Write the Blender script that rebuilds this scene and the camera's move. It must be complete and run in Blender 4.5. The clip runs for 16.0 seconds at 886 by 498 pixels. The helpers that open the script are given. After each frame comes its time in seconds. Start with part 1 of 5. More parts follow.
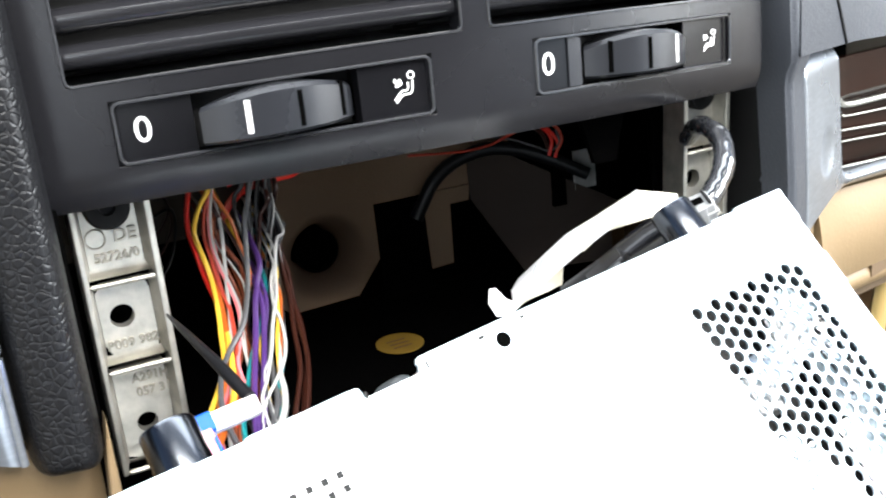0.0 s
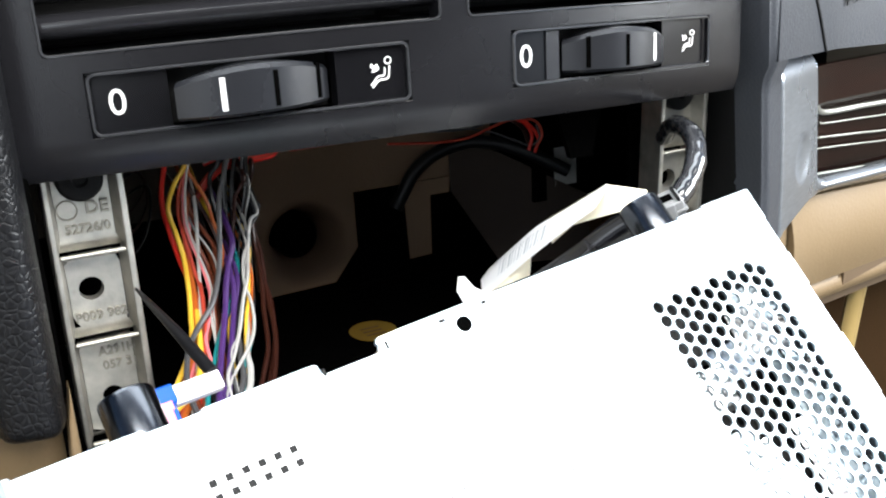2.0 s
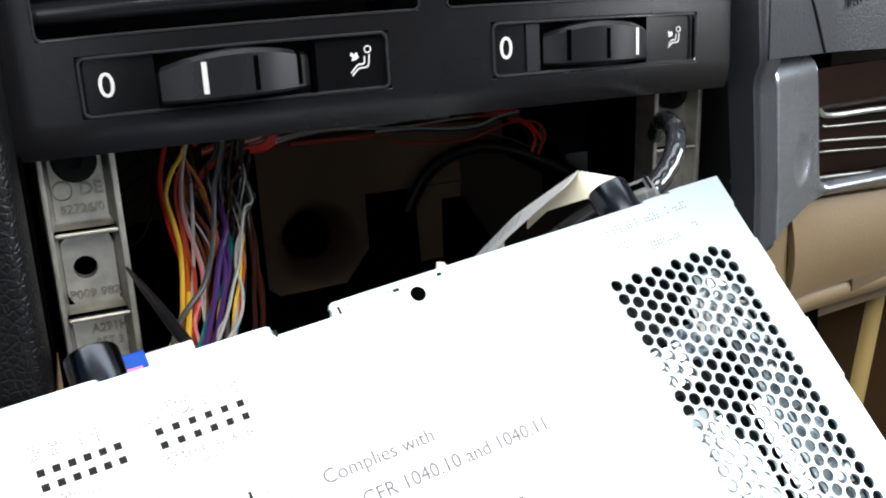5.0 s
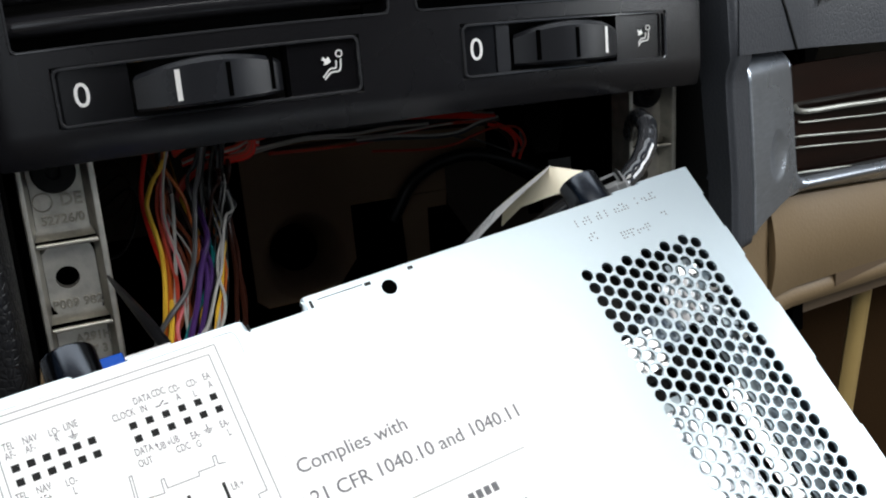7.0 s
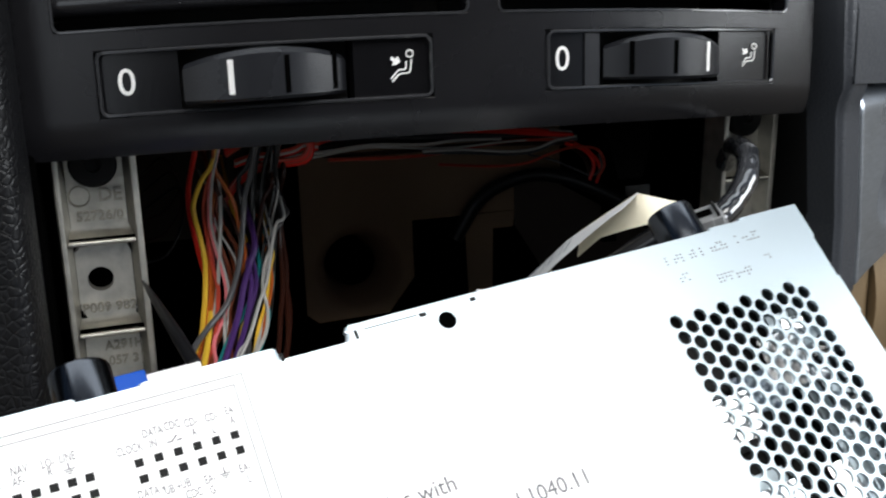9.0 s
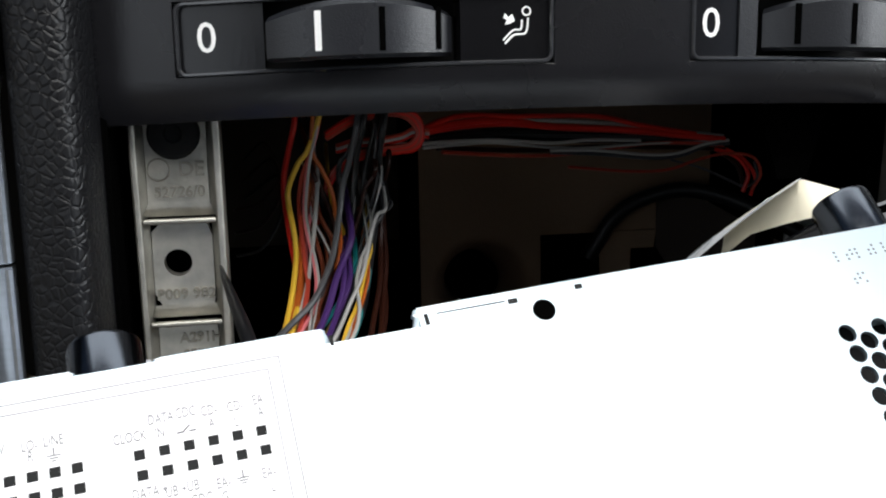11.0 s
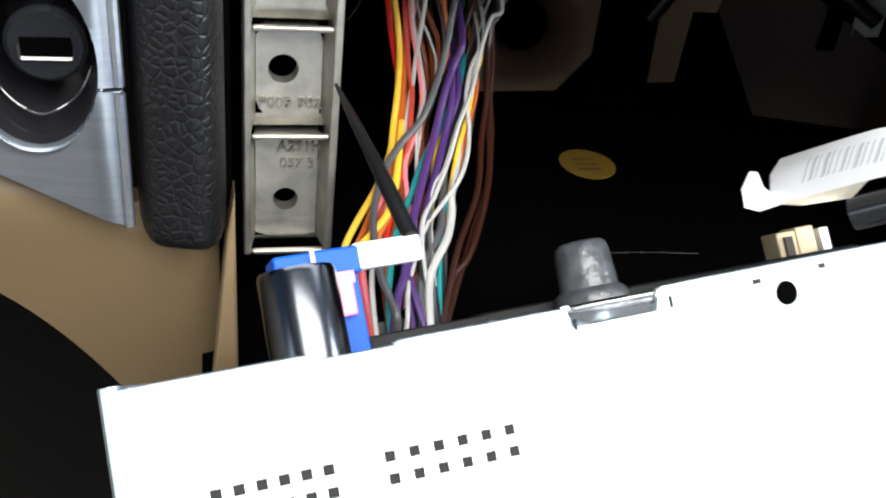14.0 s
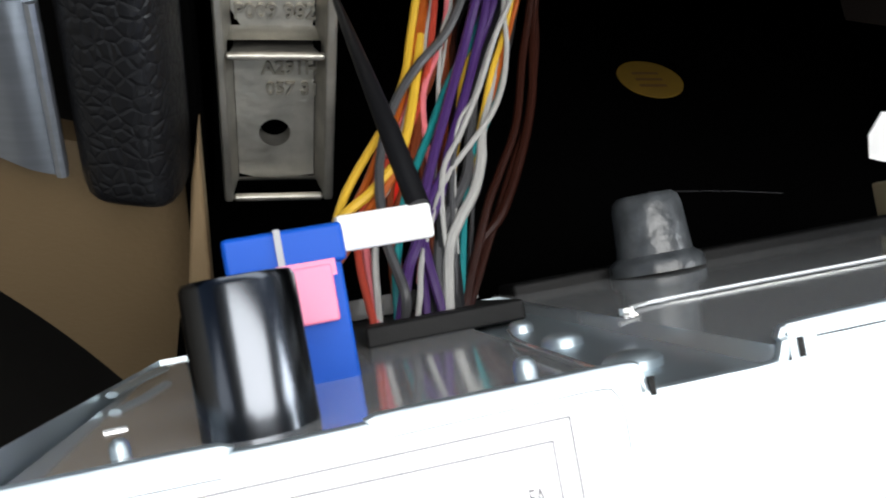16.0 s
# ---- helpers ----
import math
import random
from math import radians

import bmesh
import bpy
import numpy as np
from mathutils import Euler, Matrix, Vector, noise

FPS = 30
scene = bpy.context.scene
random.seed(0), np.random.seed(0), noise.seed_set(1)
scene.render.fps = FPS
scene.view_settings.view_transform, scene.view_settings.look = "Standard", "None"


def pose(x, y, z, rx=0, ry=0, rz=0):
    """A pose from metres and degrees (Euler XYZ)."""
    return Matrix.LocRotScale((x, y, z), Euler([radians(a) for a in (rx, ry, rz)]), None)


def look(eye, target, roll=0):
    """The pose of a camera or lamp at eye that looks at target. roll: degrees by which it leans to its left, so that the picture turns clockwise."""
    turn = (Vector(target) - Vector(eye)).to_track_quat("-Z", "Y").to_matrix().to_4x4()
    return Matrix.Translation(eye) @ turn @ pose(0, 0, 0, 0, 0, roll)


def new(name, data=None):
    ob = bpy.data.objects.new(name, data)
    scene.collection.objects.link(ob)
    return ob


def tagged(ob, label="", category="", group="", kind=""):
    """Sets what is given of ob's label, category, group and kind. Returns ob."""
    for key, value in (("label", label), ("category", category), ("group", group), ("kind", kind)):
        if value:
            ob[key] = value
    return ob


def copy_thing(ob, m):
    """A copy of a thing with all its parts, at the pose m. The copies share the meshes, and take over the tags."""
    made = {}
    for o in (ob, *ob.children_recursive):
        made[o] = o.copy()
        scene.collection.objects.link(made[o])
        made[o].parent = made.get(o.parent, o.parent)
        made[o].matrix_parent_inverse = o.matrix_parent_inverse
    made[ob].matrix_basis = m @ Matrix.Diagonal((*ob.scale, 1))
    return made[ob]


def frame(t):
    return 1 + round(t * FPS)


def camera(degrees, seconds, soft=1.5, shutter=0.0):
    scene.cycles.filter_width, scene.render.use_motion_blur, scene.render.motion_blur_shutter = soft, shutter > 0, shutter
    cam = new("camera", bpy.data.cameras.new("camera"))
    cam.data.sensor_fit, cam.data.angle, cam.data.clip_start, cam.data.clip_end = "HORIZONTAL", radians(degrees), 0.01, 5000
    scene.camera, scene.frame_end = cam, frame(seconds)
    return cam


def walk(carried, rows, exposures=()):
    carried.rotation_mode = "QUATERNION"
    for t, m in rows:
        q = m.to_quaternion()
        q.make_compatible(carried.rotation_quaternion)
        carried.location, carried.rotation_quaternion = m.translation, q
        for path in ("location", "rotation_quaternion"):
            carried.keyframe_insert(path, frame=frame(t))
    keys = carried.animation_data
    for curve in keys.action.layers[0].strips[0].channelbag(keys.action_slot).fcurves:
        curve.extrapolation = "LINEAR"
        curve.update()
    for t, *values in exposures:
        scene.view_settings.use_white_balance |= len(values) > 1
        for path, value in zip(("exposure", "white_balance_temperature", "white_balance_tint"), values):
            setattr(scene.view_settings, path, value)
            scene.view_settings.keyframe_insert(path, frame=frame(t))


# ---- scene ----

# All lengths in metres. The dashboard is drawn in its own frame (x right, y into it, z up its face)
# and leans back as a whole by LEAN_BACK degrees.
LEAN_BACK = 20.0
BASE = pose(0, 0, 0.80, -LEAN_BACK, 0, 0)
cam = camera(50.35, 16.0, soft=2.0, shutter=0.4)
# seconds, eye, rotation vector in degrees (both in the dashboard's frame)
ROWS = [
    (0, (-0.1272, -0.2324, 0.0231), (-15.190, 9.476, -26.045)),
    (0.5, (-0.1181, -0.2406, 0.0236), (-15.415, 9.557, -25.783)),
    (1, (-0.1294, -0.2329, 0.0230), (-15.656, 8.707, -26.497)),
    (1.5, (-0.1296, -0.2301, 0.0222), (-15.621, 8.659, -26.121)),
    (2, (-0.1242, -0.2370, 0.0207), (-16.004, 7.099, -26.426)),
    (2.5, (-0.1250, -0.2376, 0.0170), (-16.510, 5.376, -26.925)),
    (3, (-0.1246, -0.2341, 0.0137), (-16.332, 4.895, -26.024)),
    (3.5, (-0.1160, -0.2416, 0.0086), (-15.632, 5.667, -23.712)),
    (4, (-0.1124, -0.2464, 0.0101), (-15.499, 5.832, -23.352)),
    (4.2, (-0.1097, -0.2493, 0.0096), (-15.035, 6.109, -23.130)),
    (6.3, (-0.1109, -0.2605, 0.0119), (-13.838, 6.653, -23.534)),
    (6.5, (-0.1086, -0.2632, 0.0092), (-13.475, 7.386, -23.398)),
    (7, (-0.1062, -0.2616, 0.0048), (-12.888, 7.747, -23.563)),
    (7.5, (-0.1031, -0.2590, 0.0015), (-13.191, 7.741, -23.546)),
    (8, (-0.0924, -0.2538, -0.0006), (-13.426, 6.896, -20.997)),
    (8.5, (-0.0969, -0.2467, 0.0073), (-12.938, 4.854, -20.830)),
    (9, (-0.0970, -0.2354, 0.0004), (-12.399, 3.989, -19.510)),
    (9.5, (-0.0892, -0.2267, -0.0082), (-11.638, 3.047, -16.965)),
    (10, (-0.0908, -0.2158, -0.0063), (-11.952, 1.729, -16.375)),
    (10.2, (-0.0896, -0.2123, -0.0096), (-11.726, 0.974, -14.639)),
    (12.3, (-0.0658, -0.2007, -0.0263), (-8.307, 2.500, -8.748)),
    (12.5, (-0.0707, -0.1956, -0.0271), (-8.926, 2.395, -8.949)),
    (12.8, (-0.0948, -0.1923, -0.0138), (-12.088, 1.740, -10.135)),
    (13, (-0.1132, -0.1972, 0.0068), (-16.287, 0.995, -14.007)),
    (13.3, (-0.1113, -0.1892, 0.0135), (-19.945, -0.986, -12.113)),
    (13.5, (-0.1151, -0.1776, 0.0159), (-24.016, -3.100, -13.702)),
    (14, (-0.1176, -0.1676, 0.0171), (-32.179, -2.438, -13.494)),
    (14.5, (-0.1258, -0.1316, 0.0046), (-33.930, -3.609, -14.676)),
    (15, (-0.1183, -0.1293, 0.0078), (-39.087, -3.337, -12.028)),
    (15.5, (-0.1106, -0.1242, 0.0063), (-39.205, -1.783, -10.382)),
    (16, (-0.1033, -0.1251, 0.0019), (-38.503, -1.756, -10.733)),
]


def eye_pose(place, turn):
    r = Vector([radians(a) for a in turn])
    q = Matrix.Rotation(r.length, 4, r) if r.length > 1e-9 else Matrix()
    return BASE @ Matrix.Translation(place) @ q @ pose(0, 0, 0, 90, 0, 0)


EXPOSURES = [(0.0, 0.70), (1.5, 0.30), (2.5, -0.26), (3.5, -1.0), (4.2, -1.1), (6.3, -1.25), (7.0, -1.8), (8.5, -1.85), (9.0, -1.45), (10.0, -1.25), (12.5, -0.7), (13.0, -0.42), (13.5, -0.2), (14.0, -0.1), (14.5, -0.2), (15.0, -0.8), (16.0, -1.1)]
walk(cam, [(t, eye_pose(p, r)) for t, p, r in ROWS], EXPOSURES)

# ---- light: daylight through windscreen, side windows and glass roof ----
world = bpy.data.worlds.new("sky")
world.use_nodes = True
scene.world = world
_n = world.node_tree.nodes
_sky = _n.new("ShaderNodeTexSky")
_sky.sky_type, _sky.sun_disc = "NISHITA", False
_sky.sun_elevation, _sky.sun_rotation = radians(50), radians(150)
_n["Background"].inputs["Strength"].default_value = 0.10
world.node_tree.links.new(_sky.outputs[0], _n["Background"].inputs["Color"])


def area_lamp(name, eye, target, sx, sy, watts, color):
    data = bpy.data.lights.new(name, "AREA")
    data.shape, data.size, data.size_y, data.energy, data.color = "RECTANGLE", sx, sy, watts, color
    ob = new(name, data)
    ob.matrix_world = look(eye, target)
    return ob


area_lamp("glass_roof_daylight", (0.015, -0.37, 1.46), (0.015, -0.33, 0.8), 0.8, 0.5, 21.0, (1.0, 0.99, 0.96))
area_lamp("windscreen_daylight", (0.0, 0.22, 1.30), (0.0, -0.5, 0.75), 1.1, 0.35, 7.0, (0.90, 0.96, 1.0))
area_lamp("side_window_daylight", (-0.74, -0.55, 1.12), (0.0, -0.1, 0.75), 0.7, 0.35, 2.0, (0.93, 0.97, 1.0))
area_lamp("side_window_daylight", (0.74, -0.26, 1.12), (0.1, 0.0, 0.78), 0.5, 0.35, 14.0, (0.93, 0.97, 1.0))


# ---- materials ----
def material(name, color, rough=0.5, metal=0.0, spec=0.5, grain=0.0, grain_scale=900.0, patch=0.12, patch_scale=25.0,
             coat=0.0):
    """A plain surface with colour drift at two scales and a fine relief."""
    m = bpy.data.materials.new(name)
    m.use_nodes = True
    nt = m.node_tree
    b = nt.nodes["Principled BSDF"]
    b.inputs["Roughness"].default_value, b.inputs["Metallic"].default_value = rough, metal
    b.inputs["Specular IOR Level"].default_value = spec
    b.inputs["Coat Weight"].default_value, b.inputs["Coat Roughness"].default_value = coat, 0.06
    co = nt.nodes.new("ShaderNodeTexCoord")
    n1, n2 = nt.nodes.new("ShaderNodeTexNoise"), nt.nodes.new("ShaderNodeTexNoise")
    n1.inputs["Scale"].default_value, n2.inputs["Scale"].default_value = patch_scale, grain_scale
    n1.inputs["Detail"].default_value = 5
    mix = nt.nodes.new("ShaderNodeMix")
    mix.data_type = "RGBA"
    mix.inputs["A"].default_value = (*[max(0, c * (1 - patch)) for c in color], 1)
    mix.inputs["B"].default_value = (*[min(1, c * (1 + patch)) for c in color], 1)
    for n in (n1, n2):
        nt.links.new(co.outputs["Object"], n.inputs["Vector"])
    nt.links.new(n1.outputs["Fac"], mix.inputs["Factor"])
    nt.links.new(mix.outputs["Result"], b.inputs["Base Color"])
    rr = nt.nodes.new("ShaderNodeMapRange")
    rr.inputs["To Min"].default_value, rr.inputs["To Max"].default_value = max(0.02, rough - 0.08), min(1, rough + 0.1)
    nt.links.new(n1.outputs["Fac"], rr.inputs["Value"])
    nt.links.new(rr.outputs["Result"], b.inputs["Roughness"])
    if grain:
        bump = nt.nodes.new("ShaderNodeBump")
        bump.inputs["Strength"].default_value, bump.inputs["Distance"].default_value = grain, 0.0004
        nt.links.new(n2.outputs["Fac"], bump.inputs["Height"])
        nt.links.new(bump.outputs["Normal"], b.inputs["Normal"])
    return m


def leather_material(name, color, relief):
    m = material(name, color, 0.38, spec=0.28)
    nt = m.node_tree
    b = nt.nodes["Principled BSDF"]
    co = nt.nodes.new("ShaderNodeTexCoord")
    warp = nt.nodes.new("ShaderNodeTexNoise")
    warp.inputs["Scale"].default_value = 240
    add = nt.nodes.new("ShaderNodeVectorMath")
    add.operation = "MULTIPLY_ADD"
    add.inputs[1].default_value = (0.0011, 0.0011, 0.0011)
    vor = nt.nodes.new("ShaderNodeTexVoronoi")
    vor.feature = "DISTANCE_TO_EDGE"
    vor.inputs["Scale"].default_value = 470
    ramp = nt.nodes.new("ShaderNodeMapRange")
    ramp.inputs["From Max"].default_value = 0.20
    bump = nt.nodes.new("ShaderNodeBump")
    bump.inputs["Strength"].default_value, bump.inputs["Distance"].default_value = relief, 0.0005
    nt.links.new(co.outputs["Object"], warp.inputs["Vector"])
    nt.links.new(warp.outputs["Color"], add.inputs[0])
    nt.links.new(co.outputs["Object"], add.inputs[2])
    nt.links.new(add.outputs[0], vor.inputs["Vector"])
    nt.links.new(vor.outputs["Distance"], ramp.inputs["Value"])
    nt.links.new(ramp.outputs["Result"], bump.inputs["Height"])
    nt.links.new(bump.outputs["Normal"], b.inputs["Normal"])
    return m


def streaked(name, color, dark, rough, metal, scale, coat=0.0, amount=0.5):
    """Brushed metal or wood: noise drawn out along x."""
    m = material(name, color, rough, metal, coat=coat)
    nt = m.node_tree
    b = nt.nodes["Principled BSDF"]
    co, mp, n = nt.nodes.new("ShaderNodeTexCoord"), nt.nodes.new("ShaderNodeMapping"), nt.nodes.new("ShaderNodeTexNoise")
    mp.inputs["Scale"].default_value = scale
    n.inputs["Scale"].default_value, n.inputs["Detail"].default_value = 1.0, 6
    mix = nt.nodes.new("ShaderNodeMix")
    mix.data_type = "RGBA"
    mix.inputs["A"].default_value, mix.inputs["B"].default_value = (*color, 1), (*dark, 1)
    nt.links.new(co.outputs["Object"], mp.inputs["Vector"])
    nt.links.new(mp.outputs["Vector"], n.inputs["Vector"])
    r = nt.nodes.new("ShaderNodeMapRange")
    r.inputs["From Min"].default_value, r.inputs["From Max"].default_value, r.inputs["To Max"].default_value = 0.3, 0.7, amount
    nt.links.new(n.outputs["Fac"], r.inputs["Value"])
    nt.links.new(r.outputs["Result"], mix.inputs["Factor"])
    nt.links.new(mix.outputs["Result"], b.inputs["Base Color"])
    return m


BLACK = material("satin_black_plastic", (0.0075, 0.0075, 0.0090), 0.25, spec=0.48, grain=0.15, grain_scale=2500)
SLAT_BLACK = material("glossy_black_slat", (0.013, 0.013, 0.015), 0.18, spec=0.9)
PANEL_BLACK = material("smooth_black_plastic", (0.004, 0.004, 0.005), 0.22, grain=0.05)
WHEEL = material("soft_black_rubber", (0.013, 0.014, 0.017), 0.28, grain=0.2, grain_scale=3000)
RECESS = material("deep_black_plastic", (0.004, 0.004, 0.004), 0.6, spec=0.25, grain=0.2)
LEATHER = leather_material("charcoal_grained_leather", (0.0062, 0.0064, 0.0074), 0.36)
# lighter leather copy: side window light on the passenger padding is in its colour
LIT_LEATHER = leather_material("lit_grained_leather", (0.043, 0.047, 0.055), 0.17)
CAST = material("cast_aluminium", (0.46, 0.445, 0.40), 0.42, 0.92, grain=0.3, grain_scale=600, patch=0.5, patch_scale=170)
# darker cast tone: relief shading of the raised lettering is in the colour
SHADED_CAST = material("shaded_cast_relief", (0.31, 0.295, 0.255), 0.48, 0.85, grain=0.4, grain_scale=600, patch=0.5, patch_scale=300)
SILVER = streaked("brushed_silver_trim", (0.46, 0.50, 0.56), (0.33, 0.365, 0.41), 0.28, 0.88, (30, 400, 900), amount=0.6)
WOOD = streaked("lacquered_dark_walnut", (0.014, 0.006, 0.0045), (0.005, 0.003, 0.0025), 0.10, 0.0, (8, 30, 160), coat=0.10, amount=1.0)
WOOD.node_tree.nodes["Principled BSDF"].inputs["Specular IOR Level"].default_value = 0.06
BEIGE = material("beige_grained_plastic", (0.185, 0.128, 0.068), 0.5, grain=0.35, grain_scale=700, patch=0.08)
DUCT = material("tan_duct_plastic", (0.225, 0.155, 0.102), 0.85, spec=0.1, grain=0.3, patch=0.12, patch_scale=18)
STEEL = material("bright_zinc_sheet", (0.55, 0.635, 0.68), 0.36, 0.9, grain=0.1, grain_scale=400, patch=0.05, patch_scale=12)
REAR = material("polished_chassis_steel", (0.74, 0.75, 0.75), 0.085, 0.68, grain=0.03, patch=0.1, patch_scale=40)
CHROME = material("bright_steel", (0.75, 0.75, 0.76), 0.16, 1.0)
PAPER = material("white_label_paper", (0.90, 0.90, 0.90), 0.45, patch=0.02)
INK = material("black_ink", (0.02, 0.02, 0.02), 0.8, spec=0.1)
PRINT = material("thin_grey_print", (0.17, 0.17, 0.18), 0.8, spec=0.1)
RIM = material("glossy_dark_rim", (0.030, 0.031, 0.034), 0.12, spec=1.0, patch=0.05)
FAINT = material("faint_grey_print", (0.27, 0.275, 0.285), 0.8, spec=0.1)
GREY_INK = material("pale_grey_ink", (0.38, 0.39, 0.40), 0.8, spec=0.1)
WHITE_PAINT = material("white_marking", (0.85, 0.85, 0.84), 0.45, patch=0.03)
GLOSS_BLACK = material("glossy_black_moulding", (0.012, 0.012, 0.014), 0.22, coat=0.4)
STUD_METAL = material("dark_plated_stud", (0.105, 0.112, 0.125), 0.19, 1.0)
BLUE = material("blue_connector_plastic", (0.002, 0.070, 0.42), 0.45, spec=0.2, patch=0.1)
PINK = material("pink_latch_plastic", (0.85, 0.22, 0.36), 0.42)
TAN = material("tan_connector_plastic", (0.60, 0.49, 0.30), 0.45)
GREY_RUBBER = material("grey_worn_rubber", (0.06, 0.066, 0.072), 0.30, spec=0.6, grain=0.8, grain_scale=420, patch=0.95, patch_scale=330)
YELLOW = material("faded_yellow_sticker", (0.17, 0.10, 0.006), 0.75, patch=0.25, patch_scale=150)
# nearly zero: besides felt it carries the shade of the slot and openings
FOAM = material("black_felt_and_shade", (0.0012, 0.0012, 0.0012), 0.95, spec=0.0, grain=0.5)
HEADLINER = material("pale_grey_cloth", (0.55, 0.54, 0.51), 0.9, grain=0.4)
CARPET = material("dark_carpet", (0.007, 0.006, 0.005), 0.95, grain=0.6)
IVORY = material("translucent_ivory_sleeve", (0.80, 0.74, 0.58), 0.4, patch=0.08)
CLEAR = material("clear_shrink_hose", (0.035, 0.037, 0.042), 0.09, 0.2, spec=1.0, grain=0.3, grain_scale=260, patch=0.9, patch_scale=260, coat=0.8)


def wire_material(name, color):
    return material(name, color, 0.36, spec=0.35, patch=0.08, patch_scale=90)


WIRE = {k: wire_material(k + "_insulation", c) for k, c in dict(
    red=(0.58, 0.020, 0.012), yellow=(0.62, 0.38, 0.035), salmon=(0.36, 0.045, 0.026), orange=(0.34, 0.075, 0.010),
    grey=(0.055, 0.055, 0.058), purple=(0.050, 0.020, 0.105), teal=(0.01, 0.17, 0.18), black=(0.006, 0.006, 0.007),
    white=(0.36, 0.355, 0.34), brown=(0.021, 0.005, 0.0025), rust=(0.13, 0.028, 0.010), pink=(0.62, 0.16, 0.18), blue=(0.03, 0.12, 0.5)).items()}


# ---- building helpers ----
def thing(name, label, category, m=None, group="", kind=""):
    ob = new(name)
    ob.empty_display_size = 0.01
    ob.matrix_world = m if m is not None else BASE
    return tagged(ob, label, category, group, kind)


def mesh_of(bm, name, mat, smooth=True):
    bmesh.ops.recalc_face_normals(bm, faces=bm.faces)
    me = bpy.data.meshes.new(name)
    bm.to_mesh(me)
    bm.free()
    if mat:
        me.materials.append(mat)
    if smooth:
        me.shade_smooth()
        me.set_sharp_from_angle(angle=radians(38))
    return me


def part(name, bm, mat, parent, label="", bevel=0.0):
    ob = new(name, mesh_of(bm, name, mat))
    ob.parent = parent
    if label:
        tagged(ob, label)
    if bevel:
        md = ob.modifiers.new("edge", "BEVEL")
        md.width, md.segments, md.limit_method, md.angle_limit = bevel, 2, "ANGLE", radians(35)
        md.harden_normals = True
    return ob


def structure(name, bm, mat, label, category, m=None, bevel=0.0):
    ob = new(name, mesh_of(bm, name, mat))
    ob.matrix_world = m if m is not None else BASE
    if bevel:
        md = ob.modifiers.new("edge", "BEVEL")
        md.width, md.segments, md.limit_method, md.angle_limit = bevel, 2, "ANGLE", radians(35)
        md.harden_normals = True
    return tagged(ob, label, category, kind="structure")


def box(bm, x0, x1, y0, y1, z0, z1, m=None):
    g = bmesh.ops.create_cube(bm, size=1.0)
    mt = Matrix.Translation(((x0 + x1) / 2, (y0 + y1) / 2, (z0 + z1) / 2)) @ Matrix.Diagonal((x1 - x0, y1 - y0, z1 - z0, 1))
    bmesh.ops.transform(bm, matrix=(m @ mt) if m is not None else mt, verts=g["verts"])
    return g["verts"]


def a_box(*a, m=None):
    bm = bmesh.new()
    box(bm, *a, m=m)
    return bm


def sheet(nx, nz, func, thick):
    """A curved plate: func(s, t) gives the front's point; the back lies thick behind it along y."""
    bm = bmesh.new()
    front = [[bm.verts.new(func(i / nx, j / nz)) for j in range(nz + 1)] for i in range(nx + 1)]
    back = [[bm.verts.new(v.co + Vector((0, thick, 0))) for v in col] for col in front]
    for i in range(nx):
        for j in range(nz):
            bm.faces.new((front[i][j], front[i + 1][j], front[i + 1][j + 1], front[i][j + 1]))
            bm.faces.new((back[i][j], back[i][j + 1], back[i + 1][j + 1], back[i + 1][j]))
    for i in range(nx):
        for j in (0, nz):
            bm.faces.new((front[i][j], front[i + 1][j], back[i + 1][j], back[i][j]))
    for j in range(nz):
        for i in (0, nx):
            bm.faces.new((front[i][j], front[i][j + 1], back[i][j + 1], back[i][j]))
    return bm


def spline(pts, steps=8):
    p = [Vector(q) for q in pts]
    p = [2 * p[0] - p[1]] + p + [2 * p[-1] - p[-2]]
    out = []
    for i in range(1, len(p) - 2):
        for k in range(steps):
            t = k / steps
            a, b, c, d = p[i - 1:i + 3]
            out.append(0.5 * (2 * b + (c - a) * t + (2 * a - 5 * b + 4 * c - d) * t * t + (3 * b - a - 3 * c + d) * t ** 3))
    out.append(p[-2])
    return out


def tube(pts, r, segs=8, steps=8, bm=None, flat=1.0):
    bm = bm or bmesh.new()
    line = spline(pts, steps)
    up = Vector((0, 0, 1)) if abs((line[1] - line[0]).normalized().z) < 0.8 else Vector((0, 1, 0))
    rings = []
    for i, c in enumerate(line):
        d = (line[min(i + 1, len(line) - 1)] - line[max(i - 1, 0)]).normalized()
        a = d.cross(up).normalized()
        up = a.cross(d).normalized()
        rr = r(i / (len(line) - 1)) if callable(r) else r
        rings.append([bm.verts.new(c + rr * (math.cos(2 * math.pi * k / segs) * a + flat * math.sin(2 * math.pi * k / segs) * up)) for k in range(segs)])
    for i in range(len(rings) - 1):
        for k in range(segs):
            bm.faces.new((rings[i][k], rings[i][(k + 1) % segs], rings[i + 1][(k + 1) % segs], rings[i + 1][k]))
    bm.faces.new(rings[0]), bm.faces.new(rings[-1])
    return bm


def lathe(profile, segs, m=None, bm=None, caps=True):
    """Turns (radius, height) pairs round the z axis."""
    bm = bm or bmesh.new()
    rings = [[bm.verts.new((m if m is not None else Matrix()) @ Vector((r * math.cos(2 * math.pi * k / segs), r * math.sin(2 * math.pi * k / segs), h)))
              for k in range(segs)] for r, h in profile]
    for i in range(len(rings) - 1):
        for k in range(segs):
            bm.faces.new((rings[i][k], rings[i][(k + 1) % segs], rings[i + 1][(k + 1) % segs], rings[i + 1][k]))
